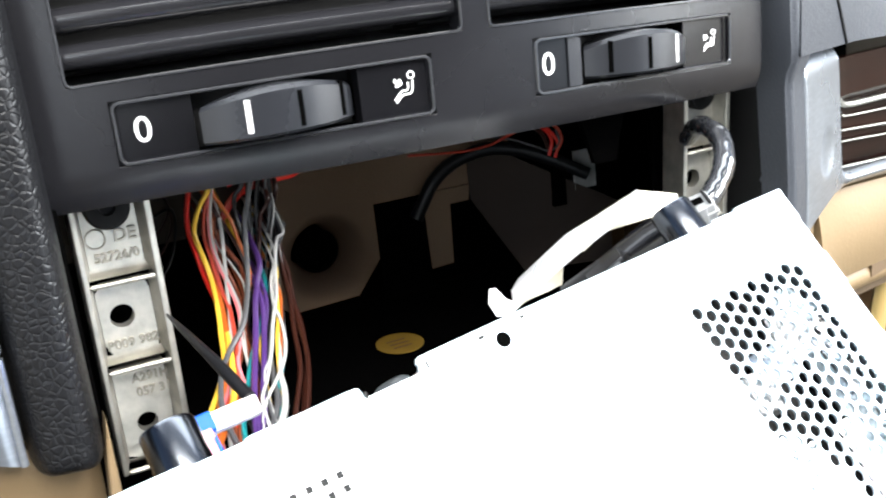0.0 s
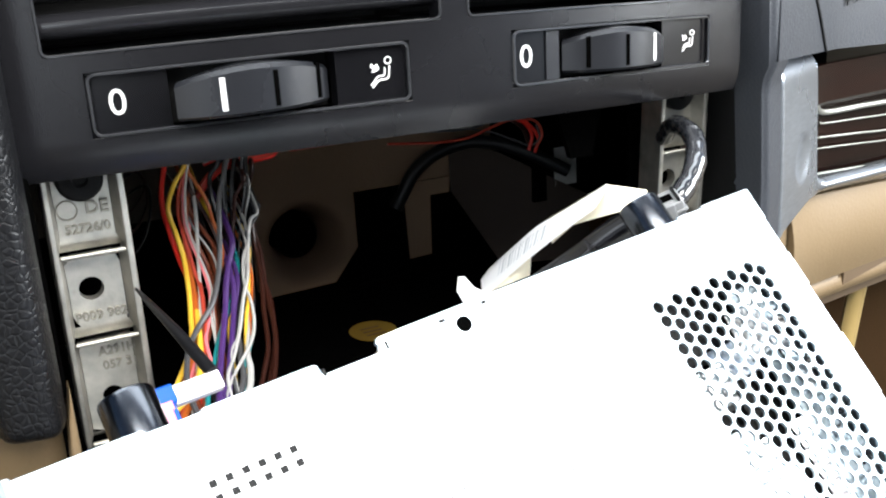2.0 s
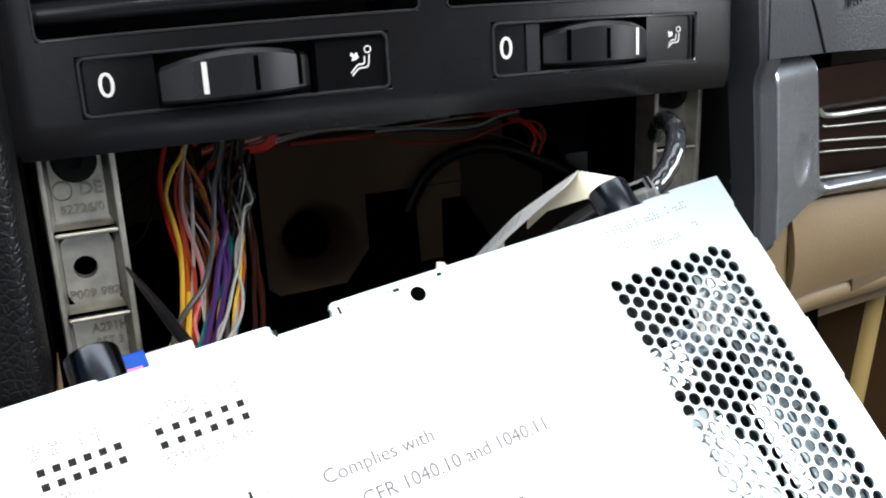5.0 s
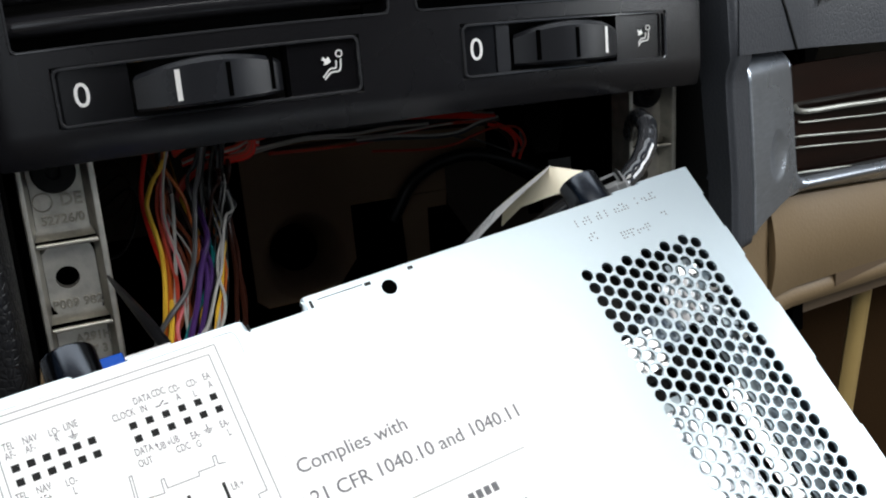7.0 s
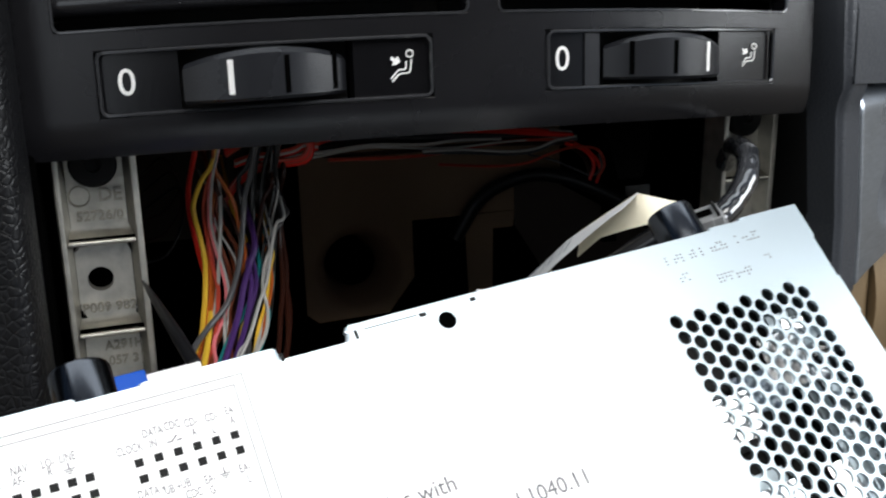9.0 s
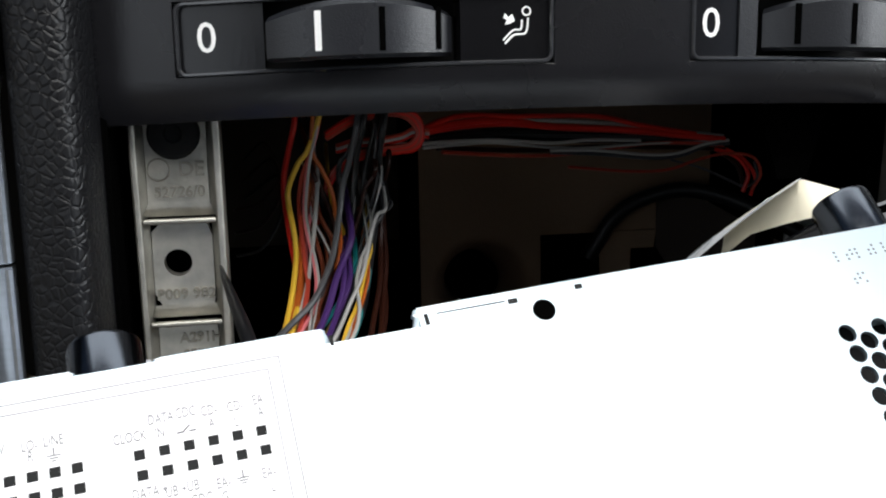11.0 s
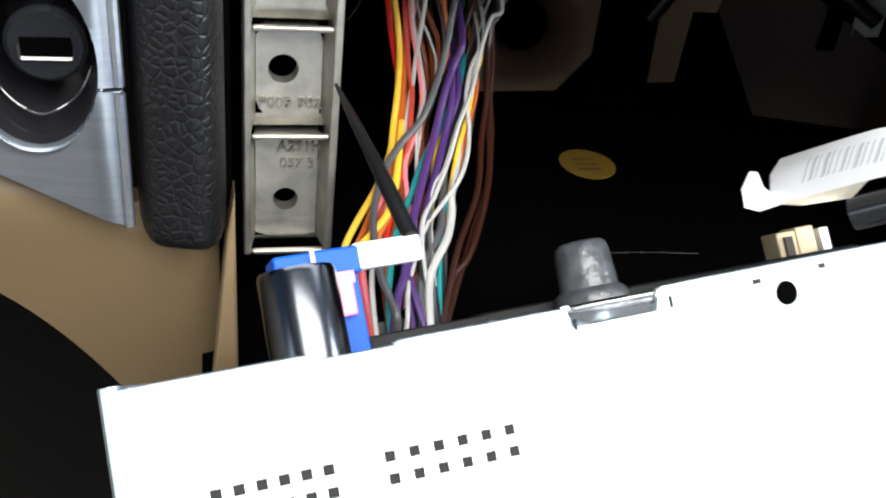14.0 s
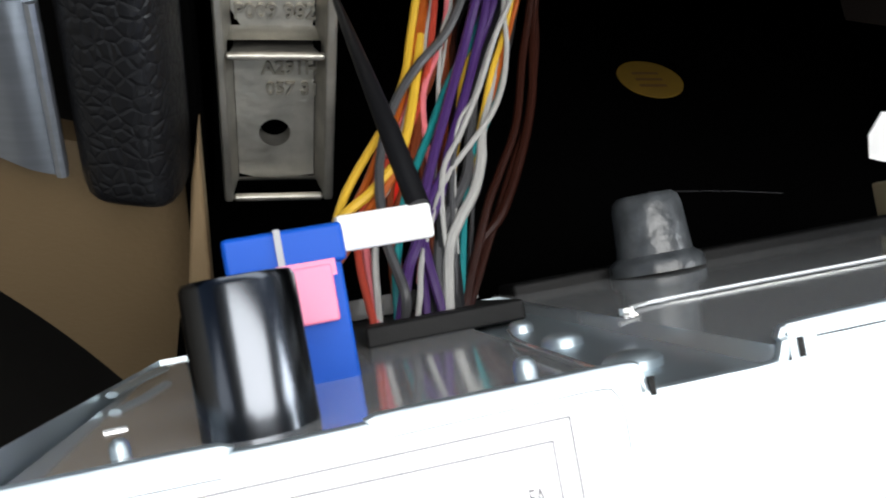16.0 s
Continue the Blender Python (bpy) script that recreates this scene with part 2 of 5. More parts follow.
    if caps:
        bm.faces.new(rings[0]), bm.faces.new(rings[-1])
    return bm


def prism(poly, y0, y1, bm=None, m=None):
    """A polygon in x, z drawn out from y0 to y1."""
    bm = bm or bmesh.new()
    mt = m if m is not None else Matrix()
    a = [bm.verts.new(mt @ Vector((x, y0, z))) for x, z in poly]
    b = [bm.verts.new(mt @ Vector((x, y1, z))) for x, z in poly]
    bm.faces.new(a), bm.faces.new(b)
    for i in range(len(poly)):
        j = (i + 1) % len(poly)
        bm.faces.new((a[i], a[j], b[j], b[i]))
    return bm


def slab(poly, z0, z1, bm=None):
    """A polygon in x, y drawn out from z0 to z1."""
    return prism(poly, -z0, -z1, bm, Matrix(((1, 0, 0, 0), (0, 0, 1, 0), (0, -1, 0, 0), (0, 0, 0, 1))))


def rounded_rect(x0, x1, z0, z1, r, n=5):
    out = []
    for cx, cz, a0 in ((x1 - r, z1 - r, 0), (x0 + r, z1 - r, 90), (x0 + r, z0 + r, 180), (x1 - r, z0 + r, 270)):
        for k in range(n + 1):
            a = radians(a0 + 90 * k / n)
            out.append((cx + r * math.cos(a), cz + r * math.sin(a)))
    return out


def writing(text, size, parent, m, mat, depth=0.00004, name="lettering", label="", bold=0.0):
    cu = bpy.data.curves.new("text", "FONT")
    cu.body, cu.size, cu.extrude, cu.offset, cu.resolution_u = text, size, depth, bold, 3
    cu.align_x, cu.align_y = "LEFT", "CENTER"
    tmp = bpy.data.objects.new("text", cu)
    me = bpy.data.meshes.new_from_object(tmp)
    bpy.data.objects.remove(tmp)
    me.materials.append(mat)
    ob = new(name, me)
    ob.parent = parent
    ob.matrix_local = m
    if label:
        tagged(ob, label)
    return ob


# ---- the vent panel over the radio slot ----
def yb(x):
    return -0.0050 + 0.0118 * (x / 0.098) ** 2 - 0.0027 * x / 0.098


HOLES = [(-0.1064, -0.0070, 0.0056, 0.052), (0.0014, 0.0990, 0.0056, 0.052), (-0.0979, -0.0165, -0.0152, 0.0008), (0.0146, 0.0945, -0.0152, 0.0008)]
vent_panel = thing("vent_panel", "satin black plastic dashboard panel with two air vents and thumbwheels", "vent panel")


def bezel_mesh():
    bm = bmesh.new()
    xs = sorted({-0.1162, 0.1120, *[h[0] for h in HOLES], *[h[1] for h in HOLES], *[-0.11 + 0.01 * k for k in range(22)]})
    xs = [x for i, x in enumerate(xs) if i == 0 or x - xs[i - 1] > 1e-6]
    zs = sorted({-0.0250, -0.0238, -0.0222, -0.0200, -0.0176, 0.060, *[h[2] for h in HOLES], *[h[3] for h in HOLES]})
    front, back = {}, {}

    def vert(i, j):
        if (i, j) not in front:
            x, z = xs[i], zs[j]
            y = yb(x) + 0.0026 * max(0, (-0.0160 - z) / 0.0090) ** 2
            front[i, j] = bm.verts.new((x, y, z))
            back[i, j] = bm.verts.new((x, yb(x) + (0.012 if j == 0 else 0.007), z + (0.001 if j == 0 else 0)))
        return front[i, j], back[i, j]

    def solid(i, j):
        if not (0 <= i < len(xs) - 1 and 0 <= j < len(zs) - 1):
            return False
        x, z = (xs[i] + xs[i + 1]) / 2, (zs[j] + zs[j + 1]) / 2
        return not any(a < x < b and c < z < d for a, b, c, d in HOLES)

    for i in range(len(xs) - 1):
        for j in range(len(zs) - 1):
            if not solid(i, j):
                continue
            q = [vert(i, j), vert(i + 1, j), vert(i + 1, j + 1), vert(i, j + 1)]
            bm.faces.new([v[0] for v in q])
            bm.faces.new([v[1] for v in reversed(q)])
            for (di, dj), (a, b) in (((0, -1), (0, 1)), ((1, 0), (1, 2)), ((0, 1), (2, 3)), ((-1, 0), (3, 0))):
                if not solid(i + di, j + dj):
                    bm.faces.new((q[a][0], q[a][1], q[b][1], q[b][0]))
    return bm


part("bezel", bezel_mesh(), BLACK, vent_panel, bevel=0.0009)


def ring_on_panel(x0, x1, z0, z1, r, rad, lift):
    loop = rounded_rect(x0, x1, z0, z1, r)
    dense = []
    for k, (x, z) in enumerate(loop):
        x2, z2 = loop[(k + 1) % len(loop)]
        n = max(1, int(abs(x2 - x) / 0.008))
        dense += [(x + (x2 - x) * i / n, z + (z2 - z) * i / n) for i in range(n)]
    bm = bmesh.new()
    rings = []
    for k, (x, z) in enumerate(dense):
        a, b = dense[k - 1], dense[(k + 1) % len(dense)]
        d = Vector((b[0] - a[0], 0, b[1] - a[1])).normalized()
        side = Vector((d.z, 0, -d.x))
        c = Vector((x, yb(x) + lift, z))
        rings.append([bm.verts.new(c + rad * (math.cos(t) * side + math.sin(t) * Vector((0, 1, 0)))) for t in [math.pi * i / 3 for i in range(6)]])
    for i in range(len(rings)):
        for k in range(6):
            bm.faces.new((rings[i][k], rings[i][(k + 1) % 6], rings[(i + 1) % len(rings)][(k + 1) % 6], rings[(i + 1) % len(rings)][k]))
    return bm


def curved_block(x0, x1, z0, z1, front, back, n=12):
    return sheet(n, 1, lambda s, t: Vector((x0 + (x1 - x0) * s, yb(x0 + (x1 - x0) * s) + front, z0 + (z1 - z0) * t)), back - front)


def control(x0, x1, slot0, slot1, tick, notches, icon_x, icon_size, zero_x, light_strip, cx, half, rad, bulge):
    panel = part("control_panel", curved_block(x0, slot0, -0.0149, 0.0005, 0.0012, 0.006), PANEL_BLACK, vent_panel, "smooth black panel marked with a zero")
    part("control_panel", curved_block(slot1, x1, -0.0149, 0.0005, 0.0012, 0.006), PANEL_BLACK, vent_panel, "smooth black panel with an airflow mark")
    part("rim", ring_on_panel(x0 + 0.0006, x1 - 0.0006, -0.0147, 0.0003, 0.0018, 0.00045, -0.00025), RIM, vent_panel, "thin raised rim")
    part("slot", curved_block(slot0, slot1, -0.0149, 0.0005, 0.009, 0.012), RECESS, vent_panel)
    if light_strip:
        part("face_strip", curved_block(slot0 - 0.0045, slot0, -0.0142, -0.0003, 0.0006, 0.004), WHEEL, vent_panel)
    # thumbwheel: an arc of a drum with soft edges
    cy = yb(cx) - bulge + rad
    amax = math.asin(half / rad)
    bm = bmesh.new()
    rows_ = []
    for i in range(33):
        a = -amax + 2 * amax * i / 32
        row = []
        dome = 0.0030 * (a / amax) ** 2
        for r, z in ((rad - 0.004, -0.0130), (rad - 0.0008, -0.0130), (rad, -0.0122), (rad, -0.0018 - dome), (rad - 0.0012, -0.0006 - dome), (rad - 0.008, -0.0004 - dome)):
            row.append(bm.verts.new((cx + r * math.sin(a), cy - r * math.cos(a), z)))
        rows_.append(row)
    for i in range(32):
        for k in range(5):
            bm.faces.new((rows_[i][k], rows_[i + 1][k], rows_[i + 1][k + 1], rows_[i][k + 1]))
    for e in (0, 32):
        bm.faces.new(rows_[e])
    wheel = part("thumbwheel", bm, WHEEL, vent_panel, "grey-black ribbed thumbwheel")

    def bar(xx, wide, z0, z1, mat, lift, nm, lab):
        b2 = bmesh.new()
        a0, a1 = math.asin((xx - cx - wide / 2) / rad), math.asin((xx - cx + wide / 2) / rad)
        pts = [(cx + (rad + lift) * math.sin(a), cy - (rad + lift) * math.cos(a)) for a in (a0, a1)]
        inn = [(cx + (rad - 0.001) * math.sin(a), cy - (rad - 0.001) * math.cos(a)) for a in (a0, a1)]
        slab([pts[0], pts[1], inn[1], inn[0]], z0, z1, b2)
        part(nm, b2, mat, wheel, lab)

    bar(tick, 0.0013, -0.0112, -0.0030, WHITE_PAINT, 0.00012, "pointer_mark", "white pointer mark")
    for nx in notches:
        bar(nx, 0.0013, -0.0116, -0.0026, FOAM, 0.00015, "notch", "dark notch")
    # the zero
    face = lambda x, z: pose(x, yb(x) + 0.00105, z, 90, 0, math.degrees(math.atan2(yb(x + 0.002) - yb(x), 0.002)))
    writing("0", 0.0093, vent_panel, face(zero_x - 0.0027, -0.0072), WHITE_PAINT, name="zero_mark", bold=0.00002)
    # airflow mark: a ring, a bent stroke and a small star
    bm = bmesh.new()
    fy = yb(icon_x) + 0.0010
    c = Vector((icon_x + 0.0022, fy, -0.0040))
    tube([c + 0.0009 * Vector((math.cos(t), 0, math.sin(t))) for t in [2 * math.pi * k / 10 for k in range(11)]], 0.00022, 5, 2, bm)
    tube([(icon_x + 0.0026, fy, -0.0054), (icon_x + 0.0020, fy, -0.0086), (icon_x - 0.0006, fy, -0.0090), (icon_x - 0.0026, fy, -0.0108)], 0.00027, 5, 4, bm)
    tube([(icon_x + 0.0012, fy, -0.0058), (icon_x + 0.0009, fy, -0.0078), (icon_x - 0.0008, fy, -0.0080), (icon_x - 0.0030, fy, -0.0101)], 0.00024, 5, 4, bm)
    prism([(icon_x - 0.0004, -0.0060), (icon_x - 0.0010, -0.0046), (icon_x - 0.0018, -0.0052), (icon_x - 0.0026, -0.0044), (icon_x - 0.0030, -0.0054), (icon_x - 0.0022, -0.0058), (icon_x - 0.0026, -0.0068), (icon_x - 0.0014, -0.0066)], fy - 0.0002, fy + 0.0003, bm)
    for v in bm.verts:
        v.co.x, v.co.z = icon_x + (v.co.x - icon_x) * icon_size, -0.0072 + (v.co.z + 0.0072) * icon_size
    part("airflow_mark", bm, WHITE_PAINT, vent_panel, "white airflow mark")


control(-0.0979, -0.0166, -0.0787, -0.0368, -0.0676, (-0.0543, -0.0416), -0.0246, 1.0, -0.0905, False, -0.0583, 0.0200, 0.032, 0.0066)
control(0.0147, 0.0944, 0.0312, 0.0728, 0.0644, (0.0523, 0.0400), 0.0846, 0.86, 0.0204, True, 0.0522, 0.0188, 0.030, 0.0058)

for x0, x1, z0, z1 in HOLES[:2]:
    bm = sheet(10, 1, lambda s, t: Vector((x0 + (x1 - x0) * s, yb(x0 + (x1 - x0) * s) + 0.045, z0 + (z1 - z0) * t)), 0.003)
    part("vent_housing", bm, RECESS, vent_panel)
    part("vent_rim", ring_on_panel(x0, x1, z0, z1, 0.0018, 0.0004, 0.0), RIM, vent_panel)
    part("vent_floor", curved_block(x0, x1, z0 - 0.0030, z0 - 0.0016, 0.0075, 0.060), RECESS, vent_panel)
    for z in (z0 + 0.0068, z0 + 0.0158, z0 + 0.0248, z0 + 0.0338):
        bm = bmesh.new()
        sec = [(0.0044, -0.0030), (0.0030, -0.0020), (0.0023, -0.0004), (0.0026, 0.0010), (0.0040, 0.0021), (0.0075, 0.0029), (0.020, 0.0046), (0.020, 0.0020), (0.0075, -0.0036)]
        cols = []
        for i in range(17):
            x = x0 + 0.0004 + (x1 - x0 - 0.0008) * i / 16
            cols.append([bm.verts.new((x, yb(x) + y, z + h)) for y, h in sec])
        for i in range(16):
            for k in range(len(sec)):
                k2 = (k + 1) % len(sec)
                bm.faces.new((cols[i][k], cols[i + 1][k], cols[i + 1][k2], cols[i][k2]))
        bm.faces.new(cols[0]), bm.faces.new(cols[-1])
        part("slat", bm, SLAT_BLACK, vent_panel)



def droop(x):
    return -(0.0019 if x < 0 else 0.0020) * (x / 0.098) ** 2


# the whole panel droops a little towards both ends
for ob in vent_panel.children_recursive:
    if ob.name.startswith("zero_mark"):
        ob.matrix_basis = Matrix.Translation((0, 0, droop(ob.matrix_basis.translation.x))) @ ob.matrix_basis
    else:
        for v in ob.data.vertices:
            v.co.z += droop(v.co.x)

# ---- dashboard round it ----
def strip(x_in, x_out, z_low):
    def f(s, t):
        x = x_in + (x_out - x_in) * s
        z = z_low + (0.10 - z_low) * t ** 1.5
        y = 0.011 - 0.0125 * (1 - abs(2 * s - 1) ** 5) + 0.004 * s
        low = max(0, (z_low + 0.004 - z) / 0.004)
        y += 0.005 * (1 - math.sqrt(max(0, 1 - low * low)))
        if z > 0.0:
            y += 0.12 * z * z / 0.1
        return Vector((x, y, z))
    return sheet(14, 40, f, 0.012)


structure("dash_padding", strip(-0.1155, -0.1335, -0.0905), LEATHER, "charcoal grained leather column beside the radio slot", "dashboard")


def right_y(x):
    return 0.0105 + 0.48 * (x - 0.134) if x < 0.186 else 0.0355 + 0.20 * (x - 0.186)


def right_column(s, t, first=0.72):
    """Leather upright: a flank that turns round a soft corner into the front beside the trim."""
    z = -0.0930 + 0.193 * t ** 1.5
    corner = 0.1190 + 0.0075 * min(1, max(0, (0.005 - z) / 0.070))
    end = 0.1352 + 0.0052 * min(1, max(0, (-0.022 - z) / 0.045)) ** 0.8
    if s < 0.5:
        deep = min(1, max(0, (0.010 - z) / 0.036))
        x0, y0 = 0.1126 + (corner - 0.0020 - 0.1126) * deep, 0.0220 + 0.034 * deep
        u = first * deep + (1 - first * deep) * s / 0.5
        x, y = x0 + (corner - x0) * u, y0 + (right_y(corner) - y0) * u
    else:
        u = (s - 0.5) / 0.5
        x = corner + (end - corner) * u
        y = right_y(x)
    y += 0.0022 * math.exp(-((s - 0.5) / 0.07) ** 2) - 0.0034 * min(1, max(0, (z + 0.026) / 0.006))
    low = min(1, max(0, (-0.0890 - z) / 0.004))
    return Vector((x, y + 0.005 * (1 - math.sqrt(1 - low * low)) + (1.2 * z * z if z > 0 else 0), z))


# black sheet that puts the shade of the column's inner flank into colour
structure("dash_edge", sheet(4, 24, lambda s, t: right_column(0.372 * s, 0.60 * t, 0.0) + Vector((0.0, 0.0006, 0.0)), 0.010), RECESS, "black sheet for the shaded flank of the passenger column", "dashboard")
structure("dash_padding", sheet(40, 48, right_column, 0.010), LIT_LEATHER, "side-lit grained leather column beside the passenger trim", "dashboard")


def upper_left(s, t):
    return Vector((-0.1335 - 0.30 * s, 0.006 + 0.10 * s * s, -0.0150 + 0.115 * t))


structure("dash_padding", sheet(20, 12, upper_left, 0.012), LEATHER, "charcoal grained leather dashboard padding above the silver trim", "dashboard")


def upper_right(s, t):
    x = 0.1245 + 0.3705 * s
    z = -0.0193 + 0.12 * t
    return Vector((x, right_y(x) - 0.004 + 0.25 * max(0, z) ** 1.2, z - 0.045 * (x - 0.135)))


airbag = new("airbag_seam", mesh_of(tube([upper_right(max(0.057, 0.130 - 0.223 * k / 8), k / 8) + Vector((0, -0.0003, 0)) for k in range(9)], 0.0006, 6, 4), "airbag_seam", RECESS))
airbag.matrix_world = BASE
tagged(airbag, "dark seam line across the passenger dashboard padding", "seam", kind="structure")
pad_r = structure("dash_padding", sheet(40, 16, upper_right, 0.012), LIT_LEATHER, "charcoal leather passenger dashboard padding with a stitched airbag seam", "dashboard")

tilt = Matrix(((0.894, 0.0, -0.447, 0.1897), (0.182, 0.03, -0.98, right_y(0.1897) - 0.0046), (-0.041, 1.0, 0.0, -0.0035), (0, 0, 0, 1)))
writing("AIRBAG", 0.0072, pad_r, tilt, LEATHER, 0.0002, "embossed_word", "embossed airbag lettering")

# silver trim of the driver's side with the ignition switch
trim_l = thing("switch_trim", "brushed silver dashboard trim round an ignition switch", "trim", BASE @ Matrix.Translation((0.0037, 0, 0.0008)))


def left_silver(z0, z1):
    def f(s, t):
        x = -0.1380 - 0.16 * s
        lo = z0 + (0.0165 * min(1, s * 3.2) + 0.02 * s if z0 < -0.08 else 0)
        z = lo + (z1 - lo) * t
        edge = max(0, (z - (-0.0235)) / 0.006)
        y = 0.0035 + 0.03 * s + 0.004 * edge ** 2 + 0.0025 * max(0, 1 - s * 25) ** 2
        return Vector((x, y, z))
    return f


def with_round_hole(bm, cx, cz, r, stretch):
    """Cuts an oval opening by pushing near vertices onto its rim and dropping the faces within."""
    for v in bm.verts:
        v.co.x = cx + (v.co.x - cx) * stretch
    dead = [f for f in bm.faces if all((v.co.x - cx) ** 2 + (v.co.z - cz) ** 2 < (r * 1.02) ** 2 for v in f.verts)]
    bmesh.ops.delete(bm, geom=dead, context="FACES")
    for v in bm.verts:
        d = Vector((v.co.x - cx, 0, v.co.z - cz))
        if d.length < r * 1.06:
            d = d.normalized() * r
            v.co.x, v.co.z = cx + d.x, cz + d.z
    for v in bm.verts:
        v.co.x = cx + (v.co.x - cx) / stretch
    return bm


DIAL = (-0.1536, -0.0519)
part("trim_panel", with_round_hole(sheet(160, 40, left_silver(-0.0564, -0.0165), 0.003), *DIAL, 0.0176, 1.49), SILVER, trim_l, bevel=0.0)
part("trim_panel", with_round_hole(sheet(160, 32, left_silver(-0.0868, -0.0572), 0.003), *DIAL, 0.0176, 1.49), SILVER, trim_l, bevel=0.0)
to_y = lambda x, y, z: Matrix.Translation((x, y, z)) @ pose(0, 0, 0, 90, 0, 0)
part("switch_bowl", lathe([(0.0182, 0.0), (0.0176, -0.0012), (0.0165, -0.006), (0.0140, -0.016), (0.0105, -0.021), (0.0, -0.0212)], 40, to_y(DIAL[0], 0.0065, DIAL[1]) @ Matrix.Diagonal((0.67, 0.97, 1, 1)), caps=False), GLOSS_BLACK, trim_l, "glossy black switch bowl")
part("bevel_ring", lathe([(0.0176, -0.0012), (0.0179, 0.0002), (0.0184, 0.0007), (0.0190, 0.0005), (0.0194, -0.0020)], 48, to_y(DIAL[0], 0.0060, DIAL[1]) @ Matrix.Diagonal((0.67, 0.97, 1, 1)), caps=False), SILVER, trim_l, "bevelled silver ring")
for za, zb in ((-0.0862, -0.0574), (-0.0560, -0.0175)):
    part("edge_bead", tube([(-0.1383, 0.0052, za), (-0.1383, 0.0052, (za + zb) / 2), (-0.1383, 0.0052, zb)], 0.0010, 8, 4), SILVER, trim_l, "bright rounded edge")
part("bowl_ledge", tube([(DIAL[0] + 0.67 * 0.0150 * math.cos(a), 0.0120 + 0.004 * abs(math.cos(a)), DIAL[1] + 0.0130 * math.sin(a)) for a in [math.radians(200 + 140 * k / 10) for k in range(11)]], 0.0003, 8, 4), RIM, trim_l, "worn glossy ledge")
barrel = part("key_barrel", lathe([(0.0, -0.0120), (0.0066, -0.0120), (0.0075, -0.0130), (0.0075, -0.0215)], 32, to_y(DIAL[0] + 0.002, 0.0005, DIAL[1] + 0.0007)), WHEEL, trim_l, "black ignition barrel")
AT_SLOT = Matrix.Translation((DIAL[0] + 0.002, 0.0124, DIAL[1] + 0.0007))
part("key_slot", a_box(-0.0044, 0.0046, -0.0006, 0.0004, -0.0020, 0.0016, m=AT_SLOT), FOAM, barrel, "black key slot")
# white bar paints the sky's reflection along the slot's metal edge
part("slot_edge", a_box(-0.0044, 0.0046, -0.0007, 0.0004, -0.0026, -0.0020, m=AT_SLOT), WHITE_PAINT, barrel, "slot edge with a painted glint")
part("slot_edge", a_box(-0.0049, -0.0044, -0.0007, 0.0004, -0.0026, 0.0004, m=AT_SLOT), RIM, barrel)

# lower beige dashboard, driver's side: a plate with an arched lower edge
bm = bmesh.new()


def beige_left(s, t):
    x = -0.1142 - 0.20 * s
    top = -0.0860 + 0.030 * min(1, max(0, (s - 0.1) * 2.0))
    d = max(0.0, x + 0.175) * 1000
    bot = min(top - 0.004, -0.105 - (0.55 * d + 0.024 * d * d) / 1000 + max(0.0, -0.175 - x) * 0.8)
    z = top + (bot - top) * t
    return Vector((x, 0.010 + 0.24 * (top - z) ** 0.9 + 0.006 * math.exp(-t * 14) + (0.003 * (1 - s * 25) if s < 0.04 else 0), z))


structure("dash_lower_panel", sheet(80, 24, beige_left, 0.006), BEIGE, "beige grained lower dashboard panel with an arched edge", "dashboard")

bm = prism([(-0.1138, -0.0800), (-0.1134, -0.1380), (-0.1200, -0.1380), (-0.1156, -0.0905)], 0.0090, 0.0160)
structure("dash_lower_panel", bm, BEIGE, "beige return edge of the lower dashboard panel", "dashboard", bevel=0.0008)

# passenger side: silver frame, dark wood, beige glovebox
trim_r = thing("passenger_trim", "brushed silver frame with a lacquered dark walnut inlay", "trim")


def right_plate(x0, x1, z0, z1, lift, nx=24, nz=8, bow=0.0, thick=0.004):
    def f(s, t):
        x = x0 + (x1 - x0) * s
        z = z0(s) + (z1(s) - z0(s)) * t
        return Vector((x, right_y(x) + lift - bow * math.sin(math.pi * t), z))
    return sheet(nx, nz, f, thick)


COL_X = (0.1348, 0.1352, 0.1365, 0.1390, 0.1480, 0.1625, 0.1715, 0.1738, 0.1765, 0.1795, 0.1812, 0.1830, 0.1860, 0.1900, 0.2500, 0.4800)
COL_TOP = (-0.0270, -0.0240, -0.0226, -0.0217, -0.0212, -0.0206, -0.0212, -0.0235, -0.0360, -0.0520, -0.0680, -0.0725, -0.0751, -0.0760, -0.0788, -0.0890)
LOW_X, LOW_Z = (0.1348, 0.1425, 0.1520, 0.1620, 0.1740, 0.1910, 0.2300, 0.2500, 0.4800), (-0.0902, -0.0868, -0.0848, -0.0831, -0.0808, -0.0813, -0.0831, -0.0842, -0.0980)
FRAME_X = [0.1348 + 0.0552 * k / 72 for k in range(72)] + [0.1900 + 0.29 * k / 24 for k in range(25)]


def frame_point(x, t):
    high, low = float(np.interp(x, COL_X, COL_TOP)), float(np.interp(x, LOW_X, LOW_Z))
    z = low + (high - low) * t
    # the left edge leans outwards on its way down
    xx = x + 0.0050 * min(1, max(0, (-0.024 - z) / 0.045)) ** 0.8 * max(0, 1 - (x - 0.1348) / 0.030)
    dent = max(0.0, 1 - ((xx - 0.1640) / 0.0078) ** 2 - ((z + 0.0620) / 0.0098) ** 2)
    roll = 0.0040 * max(0, 1 - (x - 0.1348) / 0.0050) ** 2 + 0.0050 * max(0, (z + 0.0285) / 0.0075) ** 2
    bar = min(1, max(0, (x - 0.176) / 0.014))
